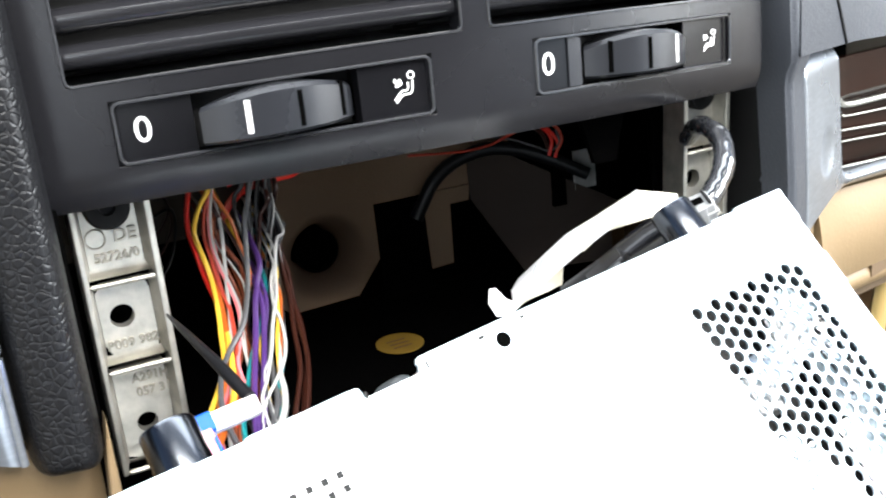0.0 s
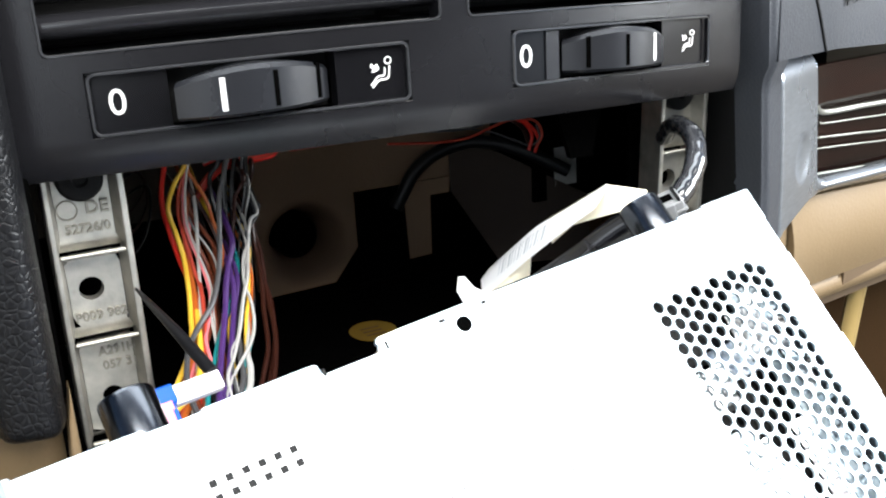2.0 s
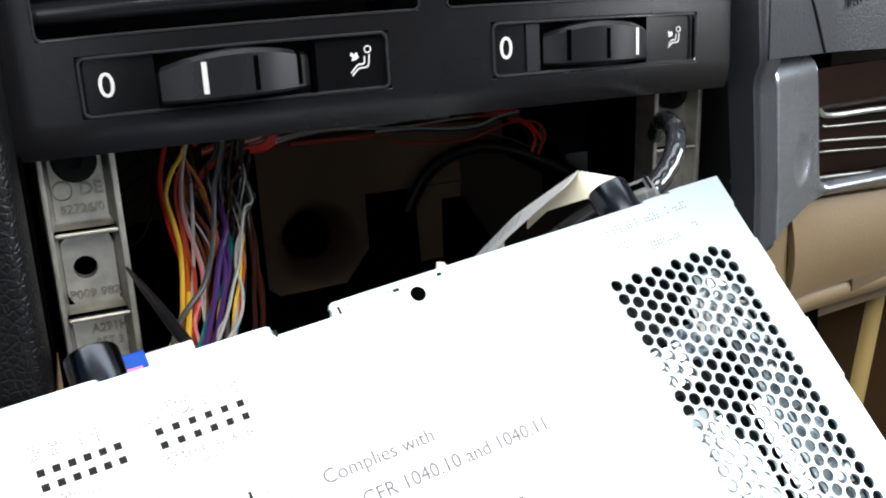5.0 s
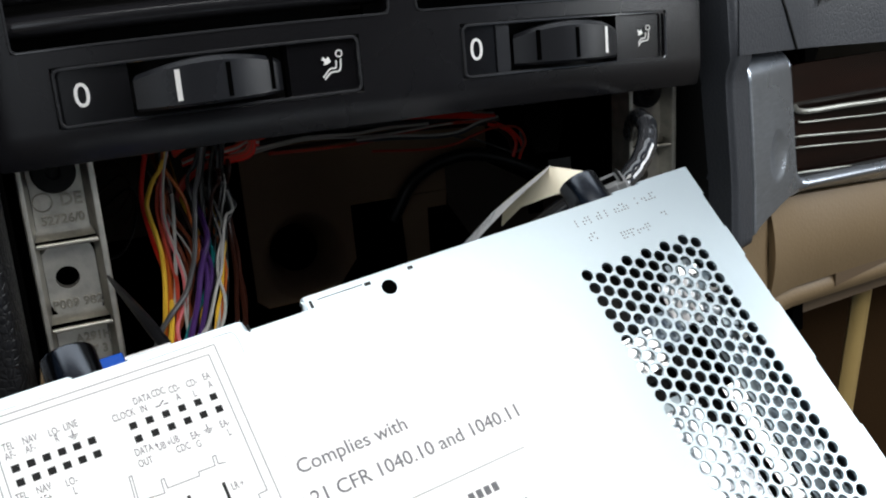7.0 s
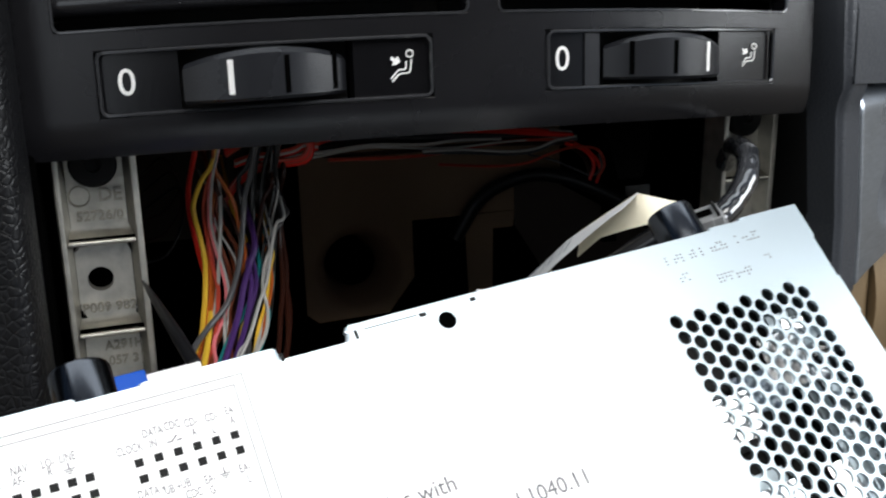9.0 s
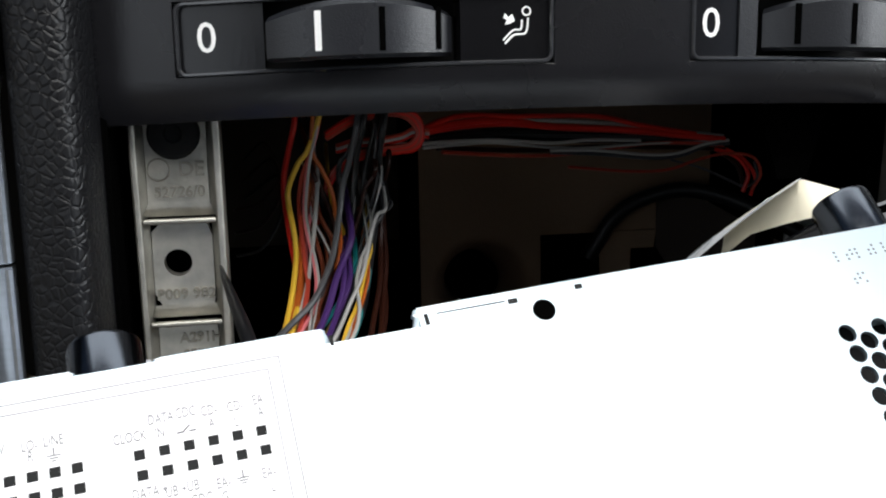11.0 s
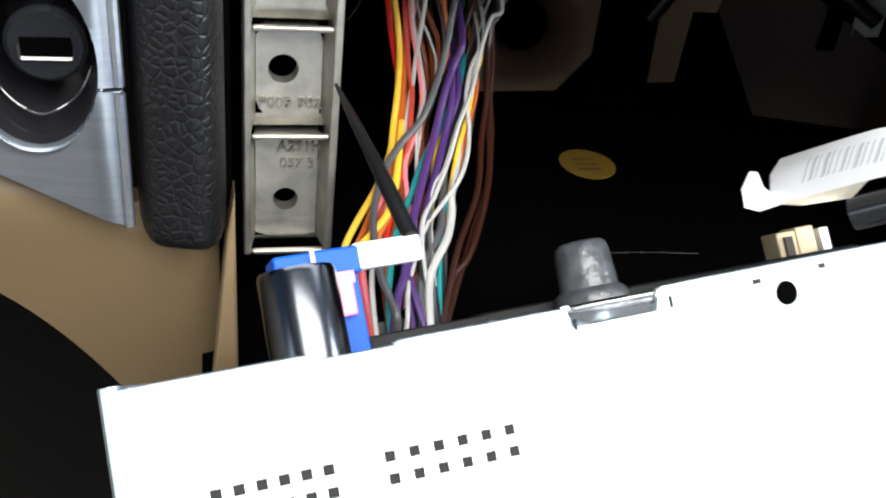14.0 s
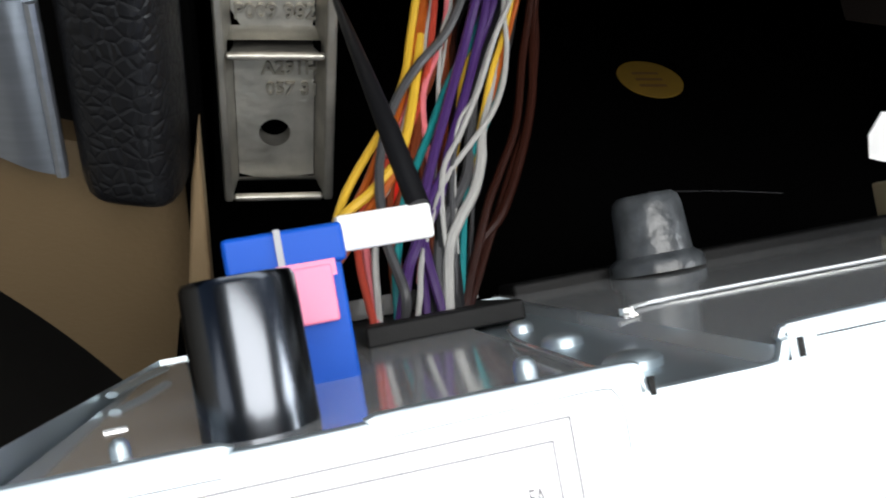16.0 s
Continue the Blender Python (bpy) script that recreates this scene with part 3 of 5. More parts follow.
    return Vector((xx, right_y(xx) + roll + 0.0016 * dent ** 0.7 - bar * 0.0022 * math.sin(math.pi * t) + 0.0010 * bar, z))


part("frame", sheet(96, 40, lambda s, t: frame_point(FRAME_X[min(96, int(round(s * 96)))], t), 0.004), SILVER, trim_r)


def return_point(s, t):
    x = 0.1660 + 0.314 * s
    p = frame_point(x, 0.0)
    drop_ = float(np.interp(x, (0.166, 0.19, 0.25, 0.48), (0.0004, 0.0022, 0.0042, 0.0070)))
    return Vector((p.x, p.y + 0.0004 + 0.0050 * (1 - t), p.z + 0.0002 - drop_ * (1 - t)))


part("lower_return", sheet(30, 5, return_point, 0.004), SILVER, trim_r, "dull underside of the silver bar")


def inlay(s, t):
    x = 0.1700 + 0.3100 * s
    z = -0.0755 - 0.0130 * s + (0.0472 + 0.0110 * s) * t
    flat = max(0.0, min(1.0, (t - 0.60) * 12))
    return Vector((x, right_y(x) + 0.0060 - 0.0035 * flat - 0.0012 * math.sin(math.pi * t), z))


part("wood_inlay", sheet(30, 60, inlay, 0.004), WOOD, trim_r, "lacquered dark walnut inlay")
rim_line = [frame_point(x, 1.0) + Vector((0.0007, 0.0026, 0)) for x in (0.1740, 0.1765, 0.1795, 0.1812, 0.1830, 0.1860, 0.1900, 0.2200, 0.2500, 0.3600, 0.4800)]
part("inlay_rim", tube(rim_line, 0.0012, 8, 4), RECESS, trim_r, "black gap round the inlay")
# pale tubes draw the louvre edges together with their glossy highlights
EDGE = material("louvre_edge_highlight", (0.34, 0.345, 0.315), 0.30, 0.6)
for za, zb, zc, r, x0 in ((-0.0441, -0.0483, -0.0509, 0.0012, 0.1818), (-0.0519, -0.0529, -0.0568, 0.0004, 0.1880), (-0.0581, -0.0587, -0.0641, 0.0005, 0.1838), (-0.0628, -0.0633, -0.0688, 0.0004, 0.1840), (-0.0735, -0.0741, -0.0792, 0.0005, 0.1845)):
    pts = [(x, right_y(x) + 0.0030, z) for x, z in ((x0, za), (0.1908, zb), (0.2200, (zb + zc) / 2), (0.2480, zc), (0.3600, zc + (zc - zb) * 1.7), (0.4700, zc + (zc - zb) * 3.5))]
    part("louvre_edge", tube(pts, r, 8, 8), EDGE, trim_r, "louvre edge drawn with its pale highlight")
structure("dash_lower_panel", right_plate(0.1320, 0.1634, lambda s: -0.150, lambda s: -0.0905 + 0.0085 * s, 0.006), BEIGE, "beige end panel under the silver trim", "dashboard")
glove = thing("glovebox", "closed beige plastic glovebox under the walnut trim", "glovebox")
part("lid", right_plate(0.1646, 0.48, lambda s: -0.1245 - 0.0120 * s, lambda s: -0.0822 - 0.0262 * s, 0.0060, bow=0.004, nz=10), BEIGE, glove)
part("lower_lip", right_plate(0.1646, 0.48, lambda s: -0.1345 - 0.0140 * s, lambda s: -0.1252 - 0.0120 * s, 0.0085, bow=0.002), BEIGE, glove)
# darker copy of the beige: shade under the lid and in the recess
part("underside", right_plate(0.1646, 0.48, lambda s: -0.1440 - 0.0140 * s, lambda s: -0.1347 - 0.0140 * s, 0.018, bow=0.0), material("brown_shadow_plastic", (0.10, 0.065, 0.035), 0.6), glove, "underside in shaded brown")
part("pull", right_plate(0.2200, 0.2700, lambda s: -0.1325 + 0.0030 * s, lambda s: -0.1262 + 0.0010 * s, 0.0060, nx=6, nz=3, thick=0.006), bpy.data.materials["brown_shadow_plastic"], glove, "finger recess in shaded brown")


# ---- mounting brackets ----
def bracket(m, label):
    b = thing("mounting_bracket", label, "bracket", m, "radio slot brackets")
    bm = bmesh.new()
    W0, W1 = -0.1114, -0.0902

    def yr(z):
        return 0.0250 + (-0.0250 - z) * 0.055
    # rails and cross ribs

    def bar(x0, x1, za, zb, depth):
        v = []
        for x in (x0, x1):
            for z in (za, zb):
                v += [bm.verts.new((x, yr(z), z)), bm.verts.new((x, yr(z) + depth, z))]
        a0, a1, b0, b1, c0, c1, d0, d1 = v
        for q in ((a0, b0, d0, c0), (a1, c1, d1, b1), (a0, a1, b1, b0), (c0, d0, d1, c1), (a0, c0, c1, a1), (b0, b1, d1, d0)):
            bm.faces.new(q)
    bar(W0, W0 + 0.0018, -0.1090, -0.0180, 0.012)
    bar(W1 - 0.0020, W1, -0.1090, -0.0180, 0.012)
    for z in (-0.0508, -0.0766, -0.1082):
        bar(W0 + 0.0018, W1 - 0.0020, z - 0.0008, z + 0.0006, 0.0016)
    part("frame", bm, CAST, b, bevel=0.0006)
    # pocket floors, the lower two with a bolt hole
    for (za, zb, hole) in ((-0.0500, -0.0180, None), (-0.0758, -0.0516, (-0.1024, -0.0621, 0.0034)), (-0.1074, -0.0774, (-0.1013, -0.0960, 0.0030))):
        bm = bmesh.new()
        rx0, rx1, rza, rzb = W0 + 0.0017, W1 - 0.0019, za - 0.0003, zb + 0.0003
        x0, x1, za, zb = rx0 + 0.0013, rx1 - 0.0017, za + (0.0030 if za > -0.09 else 0.0012), zb - 0.0008
        yf = yr((za + zb) / 2) + 0.0058
        pts = [(x0, za), (x1, za), (x1, zb), (x0, zb)]
        if hole is None:
            prism(pts, yf, yf + 0.003, bm)
        else:
            hx, hz, r = hole
            n = 24
            outer, inner = [], []
            for k in range(n):
                a = 2 * math.pi * (k + 0.5) / n
                dx, dz = math.cos(a), math.sin(a)
                s = min(((x1 if dx > 0 else x0) - hx) / dx if abs(dx) > 1e-6 else 9, ((zb if dz > 0 else za) - hz) / dz if abs(dz) > 1e-6 else 9)
                outer.append((hx + s * dx, hz + s * dz))
                inner.append((hx + r * dx, hz + r * dz))
            lay = []
            for y in (yf, yf + 0.004):
                lay.append(([bm.verts.new((x, y, z)) for x, z in outer], [bm.verts.new((x, y, z)) for x, z in inner]))
            for k in range(n):
                j = (k + 1) % n
                bm.faces.new((lay[0][0][k], lay[0][0][j], lay[0][1][j], lay[0][1][k]))
                bm.faces.new((lay[1][0][k], lay[1][1][k], lay[1][1][j], lay[1][0][j]))
                bm.faces.new((lay[0][1][k], lay[0][1][j], lay[1][1][j], lay[1][1][k]))
                bm.faces.new((lay[0][0][k], lay[1][0][k], lay[1][0][j], lay[0][0][j]))
        part("pocket", bm, CAST, b)
        bm = bmesh.new()
        rim = [bm.verts.new((x, yr(z) + 0.0009, z)) for x, z in ((rx0, rza), (rx1, rza), (rx1, rzb), (rx0, rzb))]
        foot = [bm.verts.new((x, yf + 0.0002, z)) for x, z in ((x0 - 0.0001, za - 0.0001), (x1 + 0.0001, za - 0.0001), (x1 + 0.0001, zb + 0.0001), (x0 - 0.0001, zb + 0.0001))]
        for k in (1, 2, 3):
            bm.faces.new((rim[k], rim[(k + 1) % 4], foot[(k + 1) % 4], foot[k]))
        part("pocket_wall", bm, CAST, b)
        bm = bmesh.new()
        # below the floor the casting falls back towards the rib
        for u in range(5):
            ua, ub = u / 5, (u + 1) / 5
            pts = [(x, yf + 0.0009 * k * k, za + (rza - za) * k) for k in (ua, ub) for x in (x0 - 0.0012, x1 + 0.0014)]
            q = [bm.verts.new(p) for p in pts]
            bm.faces.new((q[0], q[1], q[3], q[2]))
        bmesh.ops.remove_doubles(bm, verts=bm.verts, dist=1e-6)
        part("pocket_shelf", bm, CAST, b)
    # black sheet added behind the pockets to put shade into the bolt holes
    part("web", a_box(W0 + 0.001, W1 - 0.001, 0.0455, 0.0470, -0.1085, -0.0190), FOAM, b)
    part("screw_cap", lathe([(0.0, 0.0042), (0.0018, 0.0042), (0.0022, 0.0052), (0.0055, 0.0052), (0.0062, 0.0044), (0.0062, -0.001)], 28, to_y(-0.1012, 0.0325, -0.0300)), RECESS, b, "black screw cap")
    return b


left_bracket = bracket(BASE, "cast aluminium mounting bracket with bolt holes and raised numbers")
EMBOSS = lambda x, y, z: pose(x, y, z, 90, 0, 0)
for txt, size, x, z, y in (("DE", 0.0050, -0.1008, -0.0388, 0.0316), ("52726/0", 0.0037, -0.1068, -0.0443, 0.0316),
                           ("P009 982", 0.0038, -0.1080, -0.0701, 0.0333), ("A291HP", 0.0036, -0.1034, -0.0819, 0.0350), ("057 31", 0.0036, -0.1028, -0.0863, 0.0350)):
    writing(txt, size, left_bracket, EMBOSS(x, y - 0.0007, z), SHADED_CAST, 0.0006, "raised_lettering", bold=0.00008)
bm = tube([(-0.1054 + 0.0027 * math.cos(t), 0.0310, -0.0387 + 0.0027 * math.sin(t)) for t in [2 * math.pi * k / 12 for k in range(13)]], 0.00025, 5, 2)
part("cast_emblem", bm, SHADED_CAST, left_bracket)
right_bracket = copy_thing(left_bracket, BASE @ Matrix.Translation((0.2068, 0.0015, 0.0)))
for ch in list(right_bracket.children):
    if ch.name.startswith(("raised_lettering", "cast_emblem")):
        bpy.data.objects.remove(ch)
tagged(right_bracket, "cast aluminium mounting bracket beside the coiled hose")
bm = a_box(-0.0902, 0.0955, 0.0285, 0.0330, -0.0256, -0.0235)
structure("slot_crossbar", bm, CAST, "cast aluminium bar along the slot's upper edge", "bracket", bevel=0.0006)

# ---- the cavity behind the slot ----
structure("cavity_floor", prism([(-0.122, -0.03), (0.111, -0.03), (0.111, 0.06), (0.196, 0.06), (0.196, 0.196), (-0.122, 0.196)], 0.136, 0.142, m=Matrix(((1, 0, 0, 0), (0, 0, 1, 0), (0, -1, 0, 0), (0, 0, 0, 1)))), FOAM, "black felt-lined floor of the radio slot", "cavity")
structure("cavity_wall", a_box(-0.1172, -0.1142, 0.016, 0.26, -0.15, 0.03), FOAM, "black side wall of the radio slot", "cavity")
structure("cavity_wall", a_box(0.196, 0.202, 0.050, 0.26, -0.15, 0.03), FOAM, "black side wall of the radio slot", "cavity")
# unseen, added to stop light falling in behind the panel
structure("cavity_ceiling", prism([(-0.1165, 0.018), (0.1115, 0.018), (0.1115, 0.062), (0.196, 0.062), (0.196, 0.26), (-0.1165, 0.26)], 0.0165, 0.0180, m=Matrix(((1, 0, 0, 0), (0, 0, 1, 0), (0, -1, 0, 0), (0, 0, 0, 1)))), FOAM, "added black ceiling over the radio slot", "cavity")
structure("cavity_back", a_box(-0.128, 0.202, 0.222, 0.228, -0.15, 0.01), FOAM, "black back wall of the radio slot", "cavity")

duct = thing("air_duct", "tan plastic air duct housing with a dark round mouth", "air duct")
DUCT_Y, MOUTH_X, MOUTH_Z, MOUTH_R = 0.184, 0.0092, -0.1066, 0.0225
outline = [(-0.0180, -0.0195), (0.0352, -0.0195), (0.0356, -0.1130), (0.0225, -0.1290), (-0.0120, -0.1300), (-0.0180, -0.1250)]


def edge_point(a):
    """Where a ray from the mouth's middle leaves the plate's outline."""
    d = Vector((math.cos(a), math.sin(a)))
    best = 9.0
    for k in range(len(outline)):
        p, q = Vector(outline[k]) - Vector((MOUTH_X, MOUTH_Z)), Vector(outline[(k + 1) % len(outline)]) - Vector((MOUTH_X, MOUTH_Z))
        e = q - p
        den = d.x * e.y - d.y * e.x
        if abs(den) > 1e-9:
            r, u = (p.x * e.y - p.y * e.x) / den, (p.x * d.y - p.y * d.x) / den
            if r > 0 and -1e-6 <= u <= 1 + 1e-6:
                best = min(best, r)
    return best


# the plate curves smoothly into the mouth, like the bell of a horn
angles = sorted({2 * math.pi * k / 48 for k in range(48)} | {math.atan2(z - MOUTH_Z, x - MOUTH_X) % (2 * math.pi) for x, z in outline})
bm = bmesh.new()
rings = []
for r, y in ((None, 0.0), (1.0, 0.0), (0.92, 0.0009), (0.83, 0.0032), (0.73, 0.0078), (0.63, 0.0150), (0.55, 0.0240), (0.50, 0.0350)):
    ring = []
    for a in angles:
        reach = edge_point(a)
        rr = reach if r is None else min(r * MOUTH_R, reach * 0.99 * r)
        ring.append(bm.verts.new((MOUTH_X + rr * math.cos(a), DUCT_Y + y, MOUTH_Z + rr * math.sin(a))))
    rings.append(ring)
for i in range(len(rings) - 1):
    for k in range(len(angles)):
        j = (k + 1) % len(angles)
        bm.faces.new((rings[i][k], rings[i][j], rings[i + 1][j], rings[i + 1][k]))
part("mouth_plate", bm, DUCT, duct)
# black disc stands for the shade deep in the mouth
part("mouth_damper", lathe([(0.0, 0.0), (0.0112, 0.0), (0.0112, -0.002)], 32, to_y(MOUTH_X, DUCT_Y + 0.0160, MOUTH_Z)), FOAM, duct, "black disc for the dark inside of the mouth")
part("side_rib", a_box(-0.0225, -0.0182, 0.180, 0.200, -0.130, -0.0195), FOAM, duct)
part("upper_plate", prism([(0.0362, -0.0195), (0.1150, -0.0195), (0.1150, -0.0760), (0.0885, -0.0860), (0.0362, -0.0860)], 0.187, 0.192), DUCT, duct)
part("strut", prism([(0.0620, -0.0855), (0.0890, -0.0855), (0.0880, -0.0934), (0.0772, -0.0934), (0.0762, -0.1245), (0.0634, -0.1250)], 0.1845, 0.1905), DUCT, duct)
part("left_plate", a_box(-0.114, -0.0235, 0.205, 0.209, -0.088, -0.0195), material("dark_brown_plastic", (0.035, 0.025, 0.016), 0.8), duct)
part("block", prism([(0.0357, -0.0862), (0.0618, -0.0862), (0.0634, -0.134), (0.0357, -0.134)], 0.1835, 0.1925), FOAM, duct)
# sloping brown panel on the passenger side
bm = bmesh.new()
v = [bm.verts.new(q) for q in ((0.0885, 0.183, -0.0690), (0.1040, 0.176, -0.0700), (0.1700, 0.155, -0.1090), (0.1700, 0.155, -0.1350), (0.1120, 0.174, -0.1350), (0.0885, 0.183, -0.0932))]
w = [bm.verts.new(q.co + Vector((0.001, 0.003, 0))) for q in v]
bm.faces.new(v), bm.faces.new(w)
for k in range(6):
    bm.faces.new((v[k], v[(k + 1) % 6], w[(k + 1) % 6], w[k]))
# the light's fall-off towards this side is put into the darker brown
part("slanted_plate", bm, material("dimmed_brown_panel", (0.040, 0.028, 0.022), 0.9), duct, "brown slanted plate")
sticker = new("round_sticker", mesh_of(lathe([(0.0, 0.0004), (0.0106, 0.0004), (0.0106, 0.0)], 40, Matrix.Translation((0.0186, 0.1293, -0.1358)) @ Matrix.Diagonal((1, 1.12, 1, 1))), "round_sticker", YELLOW))
sticker.matrix_world = BASE
tagged(sticker, "faded yellow round sticker on the black slot floor", "sticker")
for k, dz in enumerate((-0.004, 0.0, 0.004)):
    part("print_line", a_box(0.0186 - 0.005, 0.0186 + 0.004, 0.1288 + dz - 0.0007, 0.1288 + dz + 0.0007, -0.1354, -0.1353), material("rust_print", (0.085, 0.035, 0.01), 0.6), sticker)
cable = thing("duct_cable", "black sheathed cable arching across the air duct", "cable")
part("sheath", tube([(0.0560, 0.181, -0.0960), (0.0600, 0.180, -0.0890), (0.0655, 0.179, -0.0800), (0.0730, 0.178, -0.0735), (0.0830, 0.176, -0.0690), (0.0950, 0.172, -0.0665), (0.1080, 0.166, -0.0685), (0.1220, 0.158, -0.0745), (0.1380, 0.150, -0.0840)], 0.0034, 10), WIRE["black"], cable)
mod = thing("control_box", "small black box with a white paper label in the slot", "electronic module")
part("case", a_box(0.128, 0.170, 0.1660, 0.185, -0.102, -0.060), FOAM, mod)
# white paper given in grey, with the slot's shade in its colour
part("paper_label", a_box(0.1400, 0.1530, 0.1645, 0.1658, -0.0950, -0.0750), material("shaded_label_paper", (0.34, 0.34, 0.33), 0.6), mod, "white printed label")
bm = prism([(0.046, -0.020), (0.0670, -0.020), (0.0670, -0.029), (0.0625, -0.046), (0.0540, -0.046)], 0.0240, 0.0265)
structure("slot_tab", bm, FOAM, "black tab under the panel", "bracket")

part("felt_edge", tube([(-0.004, 0.0668, -0.1352), (0.016, 0.0662, -0.1350), (0.034, 0.0648, -0.1352)], 0.0002, 6, 4), BLACK, thing("floor_seam", "thin glossy seam across the black felt slot floor", "seam"))

# ---- wiring ----
Z_STEPS = [-0.130, -0.099, -0.093, -0.085, -0.078, -0.065, -0.050, -0.025, 0.0]
Y_STEPS = [-0.034, -0.012, 0.000, 0.020, 0.036, 0.050, 0.058, 0.054, 0.052]


def drop(pts, dy=0.0):
    """Millimetre pairs (x, z) of a wire that hangs from behind the panel to the radio's sockets."""
    return [(x / 1000, float(np.interp(z / 1000, Z_STEPS, Y_STEPS)) + dy, z / 1000) for x, z in pts]


harness = thing("wiring_harness", "bundle of coloured wires hanging to the radio's sockets", "wiring harness")
DROPS = []


def hang(kind, r, dy, *pts):
    DROPS.append((kind, r, dy, list(pts)))


hang("red", 0.0010, 0.0040, (-71.5, -28.8), (-73.7, -37.8), (-75.0, -43.9), (-75.2, -50.5), (-74.6, -56.9), (-73.7, -64.3), (-71.6, -78.7), (-73.0, -81.5), (-75.3, -84.5), (-79.5, -89.5), (-82.0, -95.0))
hang("yellow", 0.0009, 0.0000, (-64.9, -27.1), (-68.0, -36.1), (-71.2, -40.5), (-74.0, -47.1), (-74.2, -51.6), (-73.3, -58.0), (-72.9, -64.3), (-74.2, -71.9), (-75.8, -77.6), (-77.6, -81.1), (-81.7, -85.0), (-87.1, -88.5), (-90.7, -91.2), (-92.3, -92.8))
hang("salmon", 0.0008, 0.0010, (-65.2, -29.3), (-67.8, -38.3), (-70.0, -44.0), (-71.2, -51.3), (-71.0, -59.7), (-70.7, -67.2), (-70.5, -72.7), (-74.5, -83.0), (-79.3, -86.7), (-83.3, -89.3), (-86.9, -91.7), (-88.6, -94.2), (-88.5, -97.0), (-87.3, -100.5))
hang("pink", 0.0007, 0.0000, (-65.2, -29.0), (-67.6, -38.0), (-69.2, -45.6), (-70.0, -53.7), (-69.4, -60.2), (-68.2, -67.1), (-68.1, -72.4), (-70.0, -78.1), (-74.6, -82.9))
hang("white", 0.0005, -0.0005, (-65.3, -28.9), (-67.5, -37.9), (-68.8, -45.5), (-69.6, -53.6), (-68.9, -60.3), (-67.7, -66.9), (-67.6, -72.4), (-69.8, -76.9))
hang("rust", 0.0008, 0.0020, (-66.9, -42.4), (-67.6, -50.8), (-64.8, -57.5), (-62.7, -62.3), (-63.9, -69.7), (-68.2, -77.6))
hang("orange", 0.0007, 0.0000, (-66.7, -27.9), (-67.1, -36.9), (-64.9, -41.9), (-62.1, -48.5), (-61.5, -54.5), (-60.6, -60.2), (-61.8, -66.8))
hang("brown", 0.0008, 0.0010, (-67.0, -43.1), (-64.2, -49.8), (-61.8, -57.2), (-61.6, -64.7), (-66.1, -72.8))
hang("white", 0.0004, 0.0010, (-68.0, -54.8), (-65.2, -61.2), (-63.6, -65.9), (-64.7, -70.6), (-68.2, -76.2))
hang("rust", 0.0008, 0.0030, (-67.7, -59.5), (-65.9, -67.8), (-66.6, -73.3), (-68.7, -78.0), (-72.5, -82.1), (-76.0, -86.6))
hang("black", 0.0010, 0.0060, (-66.8, -29.9), (-67.2, -38.9), (-65.0, -48.8), (-63.7, -59.0), (-64.0, -68.4), (-67.8, -76.5), (-72.8, -82.7), (-77.0, -88.5))
hang("yellow", 0.0007, 0.0040, (-62.1, -51.4), (-59.5, -59.6), (-58.6, -64.6), (-57.7, -67.9), (-58.6, -71.5), (-61.6, -77.2), (-66.4, -82.4))
hang("grey", 0.0010, -0.0060, (-55.3, -29.5), (-57.2, -38.5), (-58.0, -41.4), (-59.4, -46.0), (-60.6, -53.1), (-62.4, -61.0), (-64.6, -67.0), (-69.1, -73.9), (-75.0, -78.4), (-79.3, -81.1), (-81.9, -83.6), (-83.9, -86.5), (-84.6, -89.0), (-84.5, -91.1), (-84.1, -93.0), (-82.9, -95.1), (-82.0, -97.0))
hang("black", 0.0009, 0.0040, (-53.9, -28.6), (-56.7, -37.6), (-59.3, -40.8), (-59.8, -46.6), (-59.0, -54.2), (-58.2, -60.5), (-61.0, -70.2))
hang("black", 0.0011, 0.0040, (-52.3, -28.5), (-54.3, -37.5), (-55.2, -44.9), (-56.3, -54.2), (-57.9, -62.8), (-60.4, -70.3))
hang("black", 0.0011, 0.0060, (-48.3, -28.9), (-50.6, -37.9), (-52.2, -45.3), (-53.6, -54.7), (-55.9, -64.6), (-60.0, -74.3), (-66.2, -82.8))
hang("brown", 0.0008, 0.0000, (-49.8, -41.4), (-50.4, -44.6), (-52.9, -48.5), (-54.9, -55.4), (-57.1, -60.9), (-59.9, -66.9))
hang("purple", 0.0011, -0.0040, (-57.8, -59.9), (-60.1, -65.4), (-63.1, -70.5), (-65.9, -76.7), (-69.5, -81.3), (-73.0, -85.3), (-75.3, -87.9), (-77.6, -90.8), (-79.1, -93.3), (-80.8, -95.2), (-81.9, -97.2), (-82.4, -99.3))
hang("purple", 0.0010, -0.0020, (-60.6, -70.3), (-64.0, -78.7), (-67.9, -83.3), (-71.5, -87.1), (-74.0, -90.4), (-76.7, -92.5), (-77.8, -93.6), (-77.2, -96.2), (-74.4, -99.5))
hang("purple", 0.0008, -0.0020, (-58.9, -70.0), (-62.9, -77.8), (-68.0, -83.8), (-72.6, -88.3), (-77.6, -92.6))
hang("teal", 0.0009, 0.0010, (-56.8, -66.9), (-60.1, -72.9), (-63.5, -77.4), (-69.4, -81.9), (-75.1, -87.0), (-79.0, -90.3), (-80.5, -92.0), (-82.0, -95.2), (-82.8, -97.8))
hang("teal", 0.0007, 0.0020, (-53.4, -69.8), (-56.1, -76.7), (-58.7, -81.4), (-62.9, -85.4), (-68.4, -90.0))
